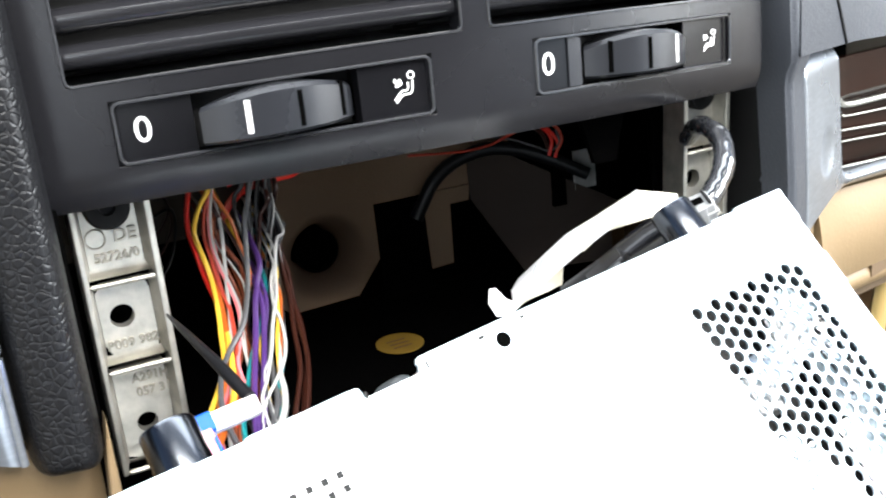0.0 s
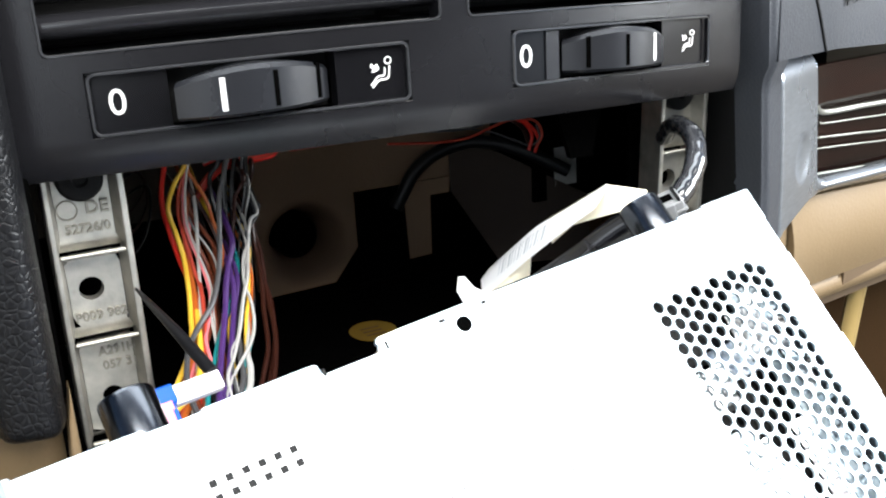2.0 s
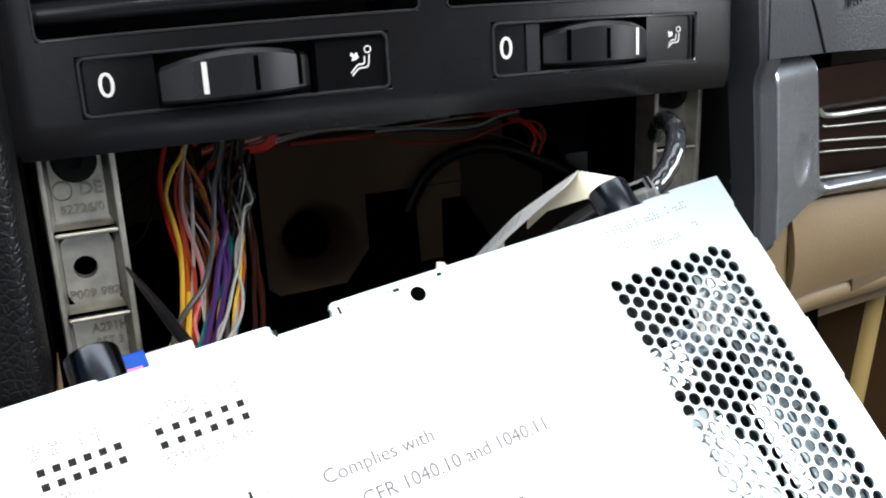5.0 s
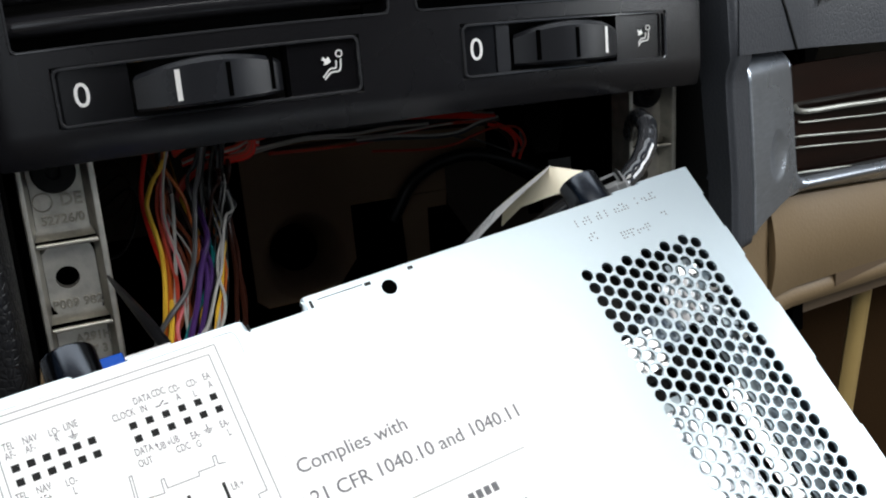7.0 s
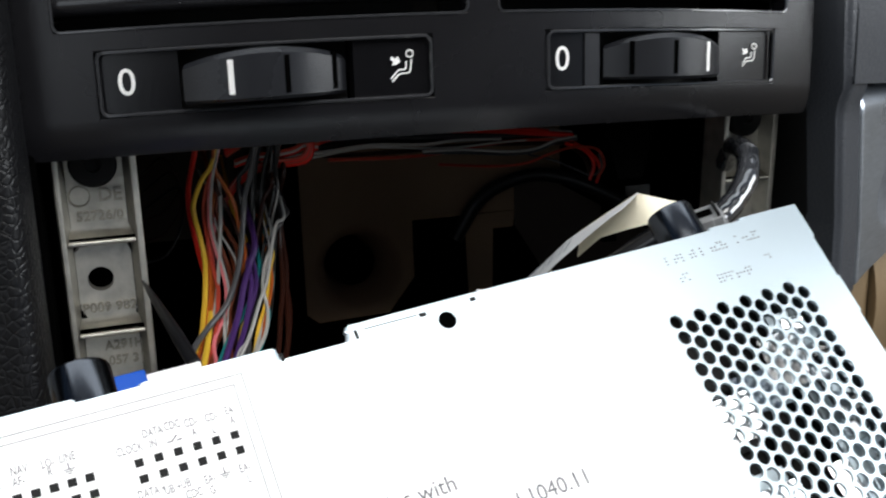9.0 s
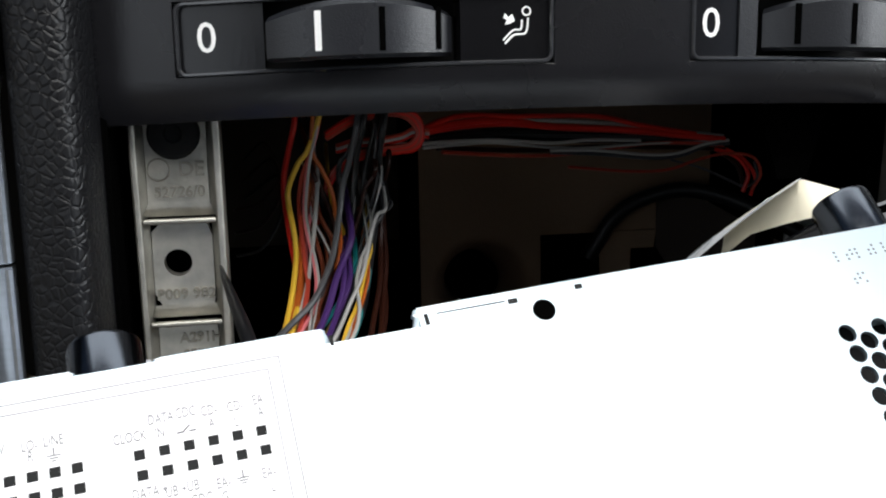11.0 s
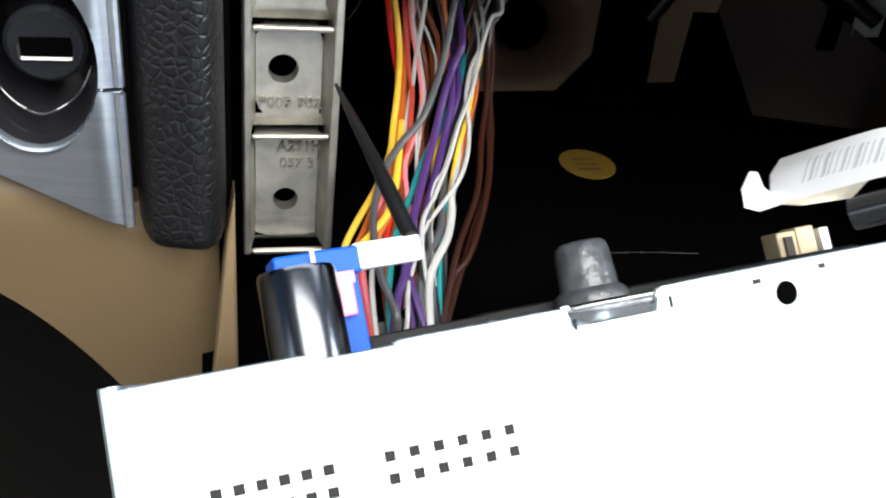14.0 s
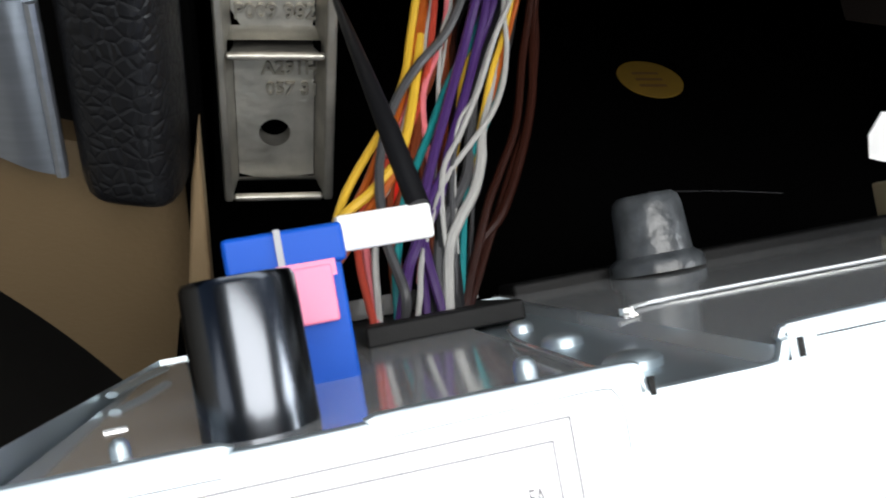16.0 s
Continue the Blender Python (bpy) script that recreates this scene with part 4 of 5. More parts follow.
hang("white", 0.0006, -0.0040, (-47.6, -52.8), (-50.2, -54.8), (-52.2, -59.3), (-54.1, -65.5), (-56.3, -70.3), (-59.9, -75.5), (-64.1, -80.9), (-69.1, -85.2), (-73.7, -89.1))
hang("grey", 0.0006, -0.0030, (-48.1, -53.9), (-51.0, -57.5), (-53.1, -63.6), (-56.6, -70.8), (-60.8, -77.5), (-66.2, -83.3), (-71.3, -88.0))
hang("white", 0.0004, -0.0030, (-53.4, -60.9), (-55.3, -67.4), (-57.6, -72.1), (-61.1, -77.5), (-65.4, -82.1), (-70.3, -86.3))
hang("black", 0.0010, -0.0010, (-47.0, -52.1), (-50.7, -57.3), (-53.1, -64.2), (-57.0, -71.3), (-62.3, -79.0), (-68.4, -85.1), (-74.2, -91.0))
hang("black", 0.0011, 0.0010, (-47.8, -53.6), (-52.1, -60.5), (-55.2, -68.4), (-59.8, -76.4), (-65.9, -83.2), (-71.6, -88.9))
hang("grey", 0.0005, 0.0020, (-49.3, -32.9), (-49.9, -41.9), (-48.2, -45.6), (-46.1, -51.0), (-46.2, -54.2))
hang("black", 0.0012, 0.0030, (-46.9, -29.9), (-48.3, -38.9), (-48.1, -47.9), (-50.3, -58.3), (-53.5, -70.1), (-56.9, -79.0))
hang("yellow", 0.0007, -0.0010, (-52.4, -62.9), (-54.5, -68.3), (-56.3, -73.0), (-58.2, -77.1), (-61.2, -80.6))
hang("orange", 0.0006, 0.0000, (-53.8, -69.3), (-55.9, -75.1), (-59.4, -80.4))
hang("white", 0.0006, -0.0030, (-52.0, -59.0), (-55.6, -66.0), (-57.6, -71.5), (-57.5, -75.2), (-57.6, -77.4), (-59.3, -80.7), (-62.5, -83.6), (-67.2, -86.1), (-72.2, -88.6), (-75.3, -91.1), (-78.5, -95.0), (-79.5, -98.0))
hang("white", 0.0011, 0.0000, (-48.0, -44.0), (-51.0, -55.0), (-54.0, -65.0), (-56.8, -74.0), (-59.0, -79.0), (-62.3, -83.2), (-64.6, -86.0), (-65.6, -88.2), (-67.8, -90.7), (-71.4, -93.0), (-73.4, -95.1), (-74.4, -98.5))
hang("grey", 0.0012, 0.0020, (-49.0, -44.0), (-53.0, -58.0), (-58.0, -71.0), (-61.5, -78.5), (-64.8, -83.6), (-66.8, -86.8), (-68.2, -89.7), (-70.6, -91.6), (-74.1, -94.1), (-75.6, -98.3))
hang("brown", 0.0010, 0.0060, (-45.1, -39.7), (-47.0, -48.7), (-47.8, -61.1), (-48.1, -68.1), (-50.3, -77.1), (-53.0, -84.1), (-57.2, -89.2), (-62.8, -94.1), (-67.9, -97.1))
hang("brown", 0.0009, 0.0040, (-48.5, -54.3), (-49.3, -64.7), (-50.8, -73.1), (-53.6, -79.8), (-57.5, -86.3), (-62.4, -90.4), (-65.8, -93.3))
hang("brown", 0.0008, 0.0080, (-48.6, -61.0), (-49.0, -71.4), (-50.1, -80.1), (-54.4, -86.6), (-59.9, -91.4), (-64.9, -96.4))
hang("rust", 0.0009, 0.0020, (-64.5, -70.0), (-68.0, -76.8), (-71.2, -80.0), (-74.5, -83.4), (-76.2, -86.2), (-79.4, -90.3), (-82.5, -93.8), (-83.0, -98.0))
hang("rust", 0.0009, 0.0040, (-71.0, -76.0), (-74.4, -81.7), (-76.2, -83.9), (-78.7, -86.7), (-81.8, -90.8), (-82.8, -93.9), (-83.0, -98.0))
hang("pink", 0.0009, 0.0050, (-67.0, -46.0), (-70.0, -64.0), (-72.0, -76.0), (-76.5, -84.0), (-80.8, -87.6), (-84.0, -90.0), (-85.8, -92.0), (-87.3, -95.0), (-86.6, -100.0))
hang("white", 0.0007, 0.0000, (-66.0, -46.0), (-69.0, -66.0), (-73.0, -78.0), (-80.4, -87.6), (-82.9, -90.3), (-84.2, -91.3), (-86.0, -95.4))
hang("orange", 0.0009, 0.0020, (-68.0, -45.0), (-71.0, -60.0), (-72.5, -72.0), (-75.5, -79.5), (-79.2, -84.6), (-83.4, -87.9), (-87.3, -91.2), (-89.2, -93.5), (-90.5, -96.0))
ends = random.Random(8)
for kind, r, dy, pts in DROPS:
    line = drop(pts, dy)
    if pts[0][1] < -30:
        # strands that surface from behind the others
        a = Vector(line[0])
        line = [tuple(a + Vector((ends.uniform(-0.002, 0.002), 0.026, 0.014))), tuple(a + Vector((0.0, 0.013, 0.0085)))] + line
    else:
        line = [tuple(Vector(line[0]) + Vector((0.0020, 0.0050, 0.0125)))] + line
    if pts[-1][0] < -90:
        # into the blue plug
        line = [q for q in line if q[2] > -0.0915] + [(-0.0935, -0.0060, -0.0925), (-0.0965, -0.0160, -0.0890), (-0.0975, -0.0290, -0.0800)]
    elif pts[-1][1] > -84:
        # strands that slip back behind the others on their way down
        x, z = pts[-1][0] / 1000, pts[-1][1] / 1000
        line += [(0.6 * x - 0.030, float(np.interp(z - 0.009, Z_STEPS, Y_STEPS)) + dy + 0.006, z - 0.009), (0.3 * x - 0.054, 0.004, -0.0970), (0.3 * x - 0.056, -0.006, -0.1010)]
    else:
        # the lower ends dive into the socket row
        sx = max(-0.0880, min(-0.0725, pts[-1][0] / 1000)) + ends.uniform(-0.0006, 0.0006)
        line = [q for q in line if q[2] > -0.0990] + [(sx, -0.0150, -0.1025)]
    # the two thick leads fan out of thin strands
    width = (lambda t: 0.0003 + (0.86 * r - 0.0003) * min(1, (t / 0.62) ** 3)) if pts[0][1] == -44.0 else r * 0.86
    part(kind + "_wire", tube(line, width, 8, 6), WIRE[kind], harness)
# two more leads bend round into the blue plug
for kind, dx, dz in (("yellow", 0.0, 0.0), ("orange", 0.0034, -0.0006)):
    line = [(-0.0690, 0.0640, -0.0480), (-0.0705, 0.0560, -0.0640), (-0.0735, 0.0380, -0.0770), (-0.0790, 0.0150, -0.0860 + dz), (-0.0850 + 0.4 * dx, 0.0060, -0.0895 + dz), (-0.0905 + dx, 0.0010, -0.0914 + dz), (-0.0940 + dx, -0.0060, -0.0918 + dz), (-0.0965 + 0.6 * dx, -0.0160, -0.0890 + dz), (-0.0980 + 0.3 * dx, -0.0290, -0.0800)]
    part(kind + "_wire", tube(line, 0.0009, 8, 6), WIRE[kind], harness)

# cross harness under the panel: wires that run to the passenger side, with a loop
cross = thing("cross_harness", "bundle of red, white and black wires slung under the vent panel", "wiring harness")
rnd = random.Random(5)
RUNS = [
    ("white", 0.000605, ((-35.3, 74.0, -34.8), (-17.3, 89.1, -32.8), (-2.9, 98.4, -32.2), (11.5, 104.1, -32.3), (38.6, 106.0, -34.4), (61.8, 106.0, -37.1), (79.5, 105.4, -39.4))),
    ("red", 0.001155, ((-35.7, 72.0, -33.4), (-20.1, 85.2, -31.7), (-3.4, 96.4, -31.8), (15.7, 104.0, -34.4), (37.8, 104.0, -35.9), (60.9, 104.0, -38.4), (78.5, 103.4, -40.8))),
    ("red", 0.00099, ((-35.5, 73.0, -34.2), (-18.1, 87.7, -33.1), (-0.3, 98.5, -33.3), (19.4, 105.0, -35.3), (39.6, 105.0, -36.7), (62.0, 105.0, -38.9), (78.6, 104.6, -41.3))),
    ("red", 0.00088, ((-35.7, 72.0, -33.6), (-25.9, 80.4, -30.3), (-15.7, 88.8, -29.6), (3.1, 99.0, -30.7), (31.4, 104.0, -31.4), (48.1, 104.0, -35.0), (68.2, 104.0, -38.5))),
    ("grey", 0.00088, ((-33.3, 77.5, -36.4), (-7.1, 98.4, -36.9), (16.8, 108.0, -37.9), (44.0, 108.0, -39.2), (67.9, 108.0, -40.1))),
    ("black", 0.00132, ((-33.4, 76.5, -35.4), (-7.4, 97.4, -35.6), (16.5, 106.9, -36.4), (43.6, 107.0, -37.7), (71.9, 107.0, -40.4))),
    ("black", 0.00132, ((-33.1, 78.5, -37.2), (-6.9, 99.4, -38.0), (17.2, 108.9, -39.5), (44.4, 109.0, -40.4), (75.2, 109.0, -41.8))),
    ("white", 0.000605, ((-51.2, 67.1, -36.7), (-33.9, 74.4, -37.3), (-8.0, 95.4, -37.9), (15.9, 104.9, -40.1), (29.1, 105.0, -39.4), (48.5, 105.0, -40.5))),
    ("white", 0.000495, ((-33.1, 75.1, -38.3), (-8.0, 95.4, -38.9), (15.9, 104.9, -41.6), (30.6, 105.0, -42.4), (52.0, 105.0, -41.4), (73.2, 105.0, -41.6))),
    ("salmon", 0.00066, ((-26.2, 81.0, -40.3), (5.9, 101.0, -43.9), (26.9, 105.0, -44.1), (52.0, 105.0, -41.5), (79.0, 104.4, -42.2))),
    ("grey", 0.00077, ((15.5, 103.9, -43.4), (31.0, 104.0, -44.2), (51.6, 104.0, -46.5), (63.3, 104.0, -45.9), (72.8, 104.0, -42.6), (80.5, 102.6, -42.0))),
    ("white", 0.00055, ((15.1, 102.9, -42.5), (30.7, 103.0, -43.2), (51.2, 103.0, -45.3), (61.8, 103.0, -44.8), (71.2, 103.0, -41.9), (79.9, 101.6, -41.0))),
    ("brown", 0.00088, ((-27.2, 84.3, -39.4), (7.4, 106.0, -42.6), (34.7, 110.0, -42.5), (63.1, 110.0, -43.6), (82.1, 109.2, -44.6))),
    ("salmon", 0.00055, ((23.3, 108.0, -49.0), (46.2, 108.0, -51.4), (60.4, 108.0, -51.1), (69.9, 108.0, -48.2), (80.6, 107.4, -46.1), (89.6, 103.4, -47.1), (92.7, 102.1, -53.3), (89.8, 103.4, -59.0))),
    ("grey", 0.00044, ((61.6, 109.0, -47.9), (72.9, 109.0, -51.1), (83.4, 107.4, -55.7), (88.9, 105.0, -58.2), (92.1, 103.6, -54.6), (90.7, 104.2, -49.1))),
    ("red", 0.00077, ((75.2, 109.0, -43.5), (85.3, 106.6, -47.2), (89.4, 104.8, -53.1), (88.0, 105.4, -59.9))),
    ("red", 0.00066, ((77.9, 110.0, -42.4), (87.6, 106.8, -47.8), (92.2, 104.8, -54.8), (90.4, 105.6, -61.1))),
    ("brown", 0.00088, ((78.4, 111.0, -43.7), (86.3, 108.6, -50.2), (89.1, 107.4, -57.4))),
]
for kind, r, pts in RUNS:
    line = [(x / 1000, y / 1000 + rnd.uniform(-0.0008, 0.0008), z / 1000 + rnd.uniform(-0.0002, 0.0002)) for x, y, z in pts]
    part(kind + "_wire", tube(line, r, 7, 6), WIRE[kind], cross)
# the wires double back on themselves where the bundle leaves the drop
LOOP = ((-63.0, -33.5), (-56, -29.5), (-49.5, -27.6), (-43.0, -27.0), (-38.4, -28.6), (-36.2, -31.6), (-36.2, -34.8), (-38.6, -37.3), (-44.5, -38.0), (-50.5, -38.6), (-57.0, -41.0), (-62.5, -47.0), (-66, -58))
for k in range(7):
    u, w_ = 0.45 * (k % 4) - 0.7, 0.0011 * (k // 4) - 0.0008
    line = []
    for i, (x, z) in enumerate(LOOP):
        turn = min(1, max(0, (i - 1) / 3))
        line.append(((x - u * turn * (1 if x > -45 else 0.3)) / 1000, 0.062 + w_ + 0.004 * (i / 12), (z - (u if i < 6 else -u) * 1.1) / 1000))
    kind = ("red", "salmon", "red", "salmon", "red", "red", "salmon")[k]
    part(kind + "_wire", tube(line, 0.00075, 7, 7), WIRE[kind], cross)
for k in range(3):
    line = [((x) / 1000, 0.064 + 0.0007 * k, (z - 0.9 * k) / 1000) for x, z in ((-60, -36.4), (-54, -34.8), (-47.2, -34.6), (-41, -33.6), (-37.6, -32.2), (-33, -32.8))]
    part(("salmon", "white", "red")[k] + "_wire", tube(line, 0.0006, 7, 6), WIRE[("salmon", "white", "red")[k]], cross)
thin = thing("loose_wires", "thin red and pale wires curling behind the bracket", "wire")
for k, kind in enumerate(("brown", "brown", "black")):
    pts = [(-0.087, 0.095, -0.042 - 0.006 * k), (-0.080 + 0.002 * k, 0.084, -0.036 - 0.005 * k), (-0.076, 0.086, -0.046 - 0.006 * k), (-0.082, 0.084, -0.054 - 0.007 * k), (-0.090, 0.082, -0.056 - 0.007 * k)]
    part(kind + "_wire", tube(pts, 0.0005, 6, 6), WIRE[kind], thin)

aerial = thing("aerial_cable", "black sheathed cable ending at a white clip", "cable")
part("sheath", tube([(-0.0917, 0.0240, -0.0620), (-0.0900, 0.0120, -0.0634), (-0.0868, -0.0080, -0.0665), (-0.0836, -0.0260, -0.0705)], lambda t: 0.0004 + 0.0012 * min(1, 1.3 * t), 10), WIRE["black"], aerial)

# ---- the pulled-out radio ----
RADIO = BASE @ Matrix(((0.99019, -0.13754, 0.02476, -0.13022), (0.11014, 0.65902, -0.74401, -0.07712), (0.08601, 0.73944, 0.66770, -0.05739), (0, 0, 0, 1)))
# local frame: x along the rear edge, y towards the dashboard, z out of the cover
SKEW = 0.06
radio = thing("car_radio", "pulled-out zinc-plated car radio lying with its rear to the dashboard", "car radio", RADIO)
LEN = -0.158


def right_edge(y):
    return 0.1864


HOLE_X0, HOLE_Y0, PITCH, COLS, ROWS_N, HOLE_R = 0.1397, -0.0192, 0.00368, 12, 29, 0.00154
COL = 0.00316
cover_bm = bmesh.new()
FX0, FX1 = HOLE_X0 - COL / 2, HOLE_X0 + (COLS - 0.5) * COL
FY1, FY0 = HOLE_Y0 + PITCH / 2, HOLE_Y0 - (ROWS_N - 0.5) * PITCH - PITCH / 2


def quad(x0, x1, y0, y1, bm):
    bm.faces.new([bm.verts.new(c) for c in ((x0, y0, 0), (x1, y0, 0), (x1, y1, 0), (x0, y1, 0))])


# plain parts of the cover, with a stepped rear edge
for x0, x1, y1 in ((0.0, 0.0232, -0.0018), (0.0232, 0.0345, -0.0026), (0.0345, 0.0578, -0.0021), (0.0578, 0.0724, -0.0046), (0.0724, 0.1012, -0.0014), (0.1012, FX0, -0.0013)):
    quad(x0, x1, LEN, y1, cover_bm)
quad(FX0, 0.1600, FY1, -0.0012, cover_bm), quad(0.1600, 0.1700, FY1, -0.0006, cover_bm), quad(0.1700, FX1, FY1, 0.0, cover_bm)
quad(FX0, FX1, LEN, FY0, cover_bm)
steps = [0.0, -0.009, -0.0196, -0.0289, -0.0434, -0.060, -0.0785, -0.10, -0.13, LEN]
for k in range(len(steps) - 1):
    a, b = steps[k], steps[k + 1]
    jog = 0.0005 if k % 2 else 0.0
    cover_bm.faces.new([cover_bm.verts.new(c) for c in ((FX1, b, 0), (right_edge(b) - jog, b, 0), (right_edge(a) - jog, a, 0), (FX1, a, 0))])
# perforated field: staggered columns of round holes with a rim
SEG = 16
for c in range(COLS):
    cx = HOLE_X0 + c * COL
    off = PITCH / 2 if c % 2 else 0.0
    if c % 2:
        quad(cx - COL / 2, cx + COL / 2, FY1 - PITCH / 2, FY1, cover_bm)
    else:
        quad(cx - COL / 2, cx + COL / 2, FY0, FY0 + PITCH / 2, cover_bm)
    for r in range(ROWS_N):
        cy = HOLE_Y0 - r * PITCH - off
        inner = [cover_bm.verts.new((cx + HOLE_R * math.cos(2 * math.pi * (k + 0.5) / SEG), cy + HOLE_R * math.sin(2 * math.pi * (k + 0.5) / SEG), 0)) for k in range(SEG)]
        low = [cover_bm.verts.new((v.co.x, v.co.y, -0.0008)) for v in inner]
        outer = []
        for k in range(SEG):
            a = 2 * math.pi * (k + 0.5) / SEG
            dx, dy = math.cos(a), math.sin(a)
            s = min(COL / 2 / abs(dx), PITCH / 2 / abs(dy))
            outer.append(cover_bm.verts.new((cx + s * dx, cy + s * dy, 0)))
        corner = [cover_bm.verts.new((cx + sx * COL / 2, cy + sy * PITCH / 2, 0)) for sx, sy in ((1, 1), (-1, 1), (-1, -1), (1, -1))]
        for k in range(SEG):
            j = (k + 1) % SEG
            cover_bm.faces.new((inner[k], outer[k], outer[j], inner[j]))
            cover_bm.faces.new((inner[k], inner[j], low[j], low[k]))
            o1, o2 = outer[k].co, outer[j].co
            if abs(abs(o1.x - cx) - COL / 2) < 1e-7 and abs(abs(o2.y - cy) - PITCH / 2) < 1e-7 or abs(abs(o2.x - cx) - COL / 2) < 1e-7 and abs(abs(o1.y - cy) - PITCH / 2) < 1e-7:
                if not (abs(abs(o1.x - cx) - COL / 2) < 1e-7 and abs(abs(o2.x - cx) - COL / 2) < 1e-7):
                    q = corner[0 if o1.x + o2.x > 2 * cx and o1.y + o2.y > 2 * cy else 1 if o1.x + o2.x < 2 * cx and o1.y + o2.y > 2 * cy else 2 if o1.x + o2.x < 2 * cx else 3]
                    cover_bm.faces.new((outer[k], q, outer[j]))
# round hole near the rear edge is a dark plug below
for v in cover_bm.verts:
    v.co.x += 0.012 * v.co.y * min(1, max(0, (v.co.x - 0.09) / 0.095))
part("cover", cover_bm, STEEL, radio, "bright zinc cover with a perforated field")

# side walls and rear plate
TH = 0.100
bm = bmesh.new()
for p in (((0, -0.001, -0.0006), (0, LEN, -0.0006), (0.010, LEN, -TH), (0.010, SKEW * TH - 0.004, -TH)),
          ((right_edge(0), -0.001, -0.0006), (0.1845, LEN, -0.0006), (0.171, LEN, -TH), (0.1810, SKEW * TH - 0.004, -TH)),
          ((0, LEN, -0.0006), (0.1845, LEN, -0.0006), (0.171, LEN, -TH), (0.010, LEN, -TH)),
          ((0.010, SKEW * TH - 0.004, -TH), (0.1810, SKEW * TH - 0.004, -TH), (0.171, LEN, -TH), (0.010, LEN, -TH))):
    bm.faces.new([bm.verts.new(c) for c in p])
part("chassis", bm, STEEL, radio)
def rear_pt(x, d, lift=0.0):
    return Vector((x, SKEW * d + lift - 0.0035, -d))


for outline in ([(0.0012, 0.0012), (0.0585, 0.0012), (0.0585, TH - 0.001), (0.0105, TH - 0.001)], [(0.0585, 0.0012), (0.0728, 0.0012), (0.0728, TH - 0.001), (0.0585, TH - 0.001)],
                [(0.0728, 0.0012), (0.184, 0.0012), (0.1808, TH - 0.001), (0.0728, TH - 0.001)]):
    bm = bmesh.new()
    low = -0.0010 if outline[0][0] < 0.01 else -0.0020 if outline[0][0] < 0.06 else 0.0
    f = [bm.verts.new(rear_pt(*o, low)) for o in outline]
    b = [bm.verts.new(rear_pt(*o, low - 0.001)) for o in outline]
    bm.faces.new(f), bm.faces.new(b)
    for k in range(4):
        bm.faces.new((f[k], f[(k + 1) % 4], b[(k + 1) % 4], b[k]))
    part("rear_plate", bm, STEEL if low == -0.0020 else REAR, radio, "polished steel rear plate")
# folded lips along the cover's rear edge
for x, top in ((0.0585, -0.0010), (0.0728, 0.0)):
    bm = bmesh.new()
    vs = [bm.verts.new(rear_pt(x + sx, d, h)) for sx in (-0.0005, 0.0005) for d in (0.0012, TH - 0.001) for h in (-0.0030, top + 0.00005)]
    for q in ((0, 1, 3, 2), (4, 6, 7, 5), (0, 4, 5, 1), (2, 3, 7, 6), (0, 2, 6, 4), (1, 5, 7, 3)):
        bm.faces.new([vs[k] for k in q])
    part("plate_step", bm, REAR, radio)
part("side_roll", tube([(-0.0004, -0.001, -0.0012), (-0.0004, -0.05, -0.0012), (-0.0004, LEN, -0.0012)], 0.0013, 8, 3), STEEL, radio)
LIP = [((0.0, -0.0018), (0.0110, -0.0018), (0.0226, -0.0019), (0.0232, -0.0026), (0.0345, -0.0026), (0.0351, -0.0021), (0.0460, -0.0021), (0.0566, -0.0021), (0.0577, -0.0026), (0.0582, -0.0040), (0.0591, -0.0047), (0.0650, -0.0048)),
       ((0.0650, -0.0048), (0.0708, -0.0047), (0.0718, -0.0041), (0.0724, -0.0026), (0.0733, -0.0016), (0.0870, -0.0014), (0.1012, -0.0013), (0.1300, -0.0013), (0.1594, -0.0012), (0.1604, -0.0006), (0.1694, -0.0006), (0.1704, 0.0), (0.1862, 0.0))]
for row in LIP:
    part("folded_lip", tube([(x, y - 0.0003, -0.0007) for x, y in row], 0.0007, 8, 4), STEEL, radio)
rear_m = lambda x, d, lift=0.0: Matrix.Translation(rear_pt(x, d, lift)) @ pose(0, 0, 0, -90, 0, 0)
for x, r, h, d in ((0.0260, 0.0059, 0.0141, 0.0200), (0.1590, 0.0056, 0.0125, 0.0085)):
    part("locating_stud", lathe([(r * 1.02, -0.002), (r * 1.0, 0.0), (r * 0.985, h - 0.0008), (r * 0.93, h - 0.0001), (r * 0.86, h), (0.0, h)], 36, rear_m(x, d)), STUD_METAL, radio, "dark plated locating stud")
peg = part("rubber_peg", lathe([(0.0088, 0.0), (0.0088, 0.0018), (0.0082, 0.0026), (0.0070, 0.0034), (0.0064, 0.0122), (0.0060, 0.0136), (0.0050, 0.0144), (0.0, 0.0146)], 32, rear_m(0.1010, 0.0865)), GREY_RUBBER, radio, "worn grey rubber peg")
bm = a_box(0.0740, 0.1800, -0.003, 0.0010, -0.1010, -0.0900, m=Matrix.Translation((0, SKEW * 0.095 - 0.0026, 0)))
part("rear_ledge", bm, RECESS, radio, "black felt-edged ledge", bevel=0.0008)
# socket housing for the plugs
sock = part("socket_housing", a_box(0.0430, 0.0680, -0.003, 0.0002, -0.0960, -0.0640, m=Matrix.Translation((0, SKEW * 0.08 - 0.0026, 0))), RECESS, radio, "black socket housing", bevel=0.0005)
part("socket_wall", a_box(0.0430, 0.0680, 0.0000, 0.0036, -0.0960, -0.0925, m=Matrix.Translation((0, SKEW * 0.09 - 0.0026, 0))), PANEL_BLACK, sock)
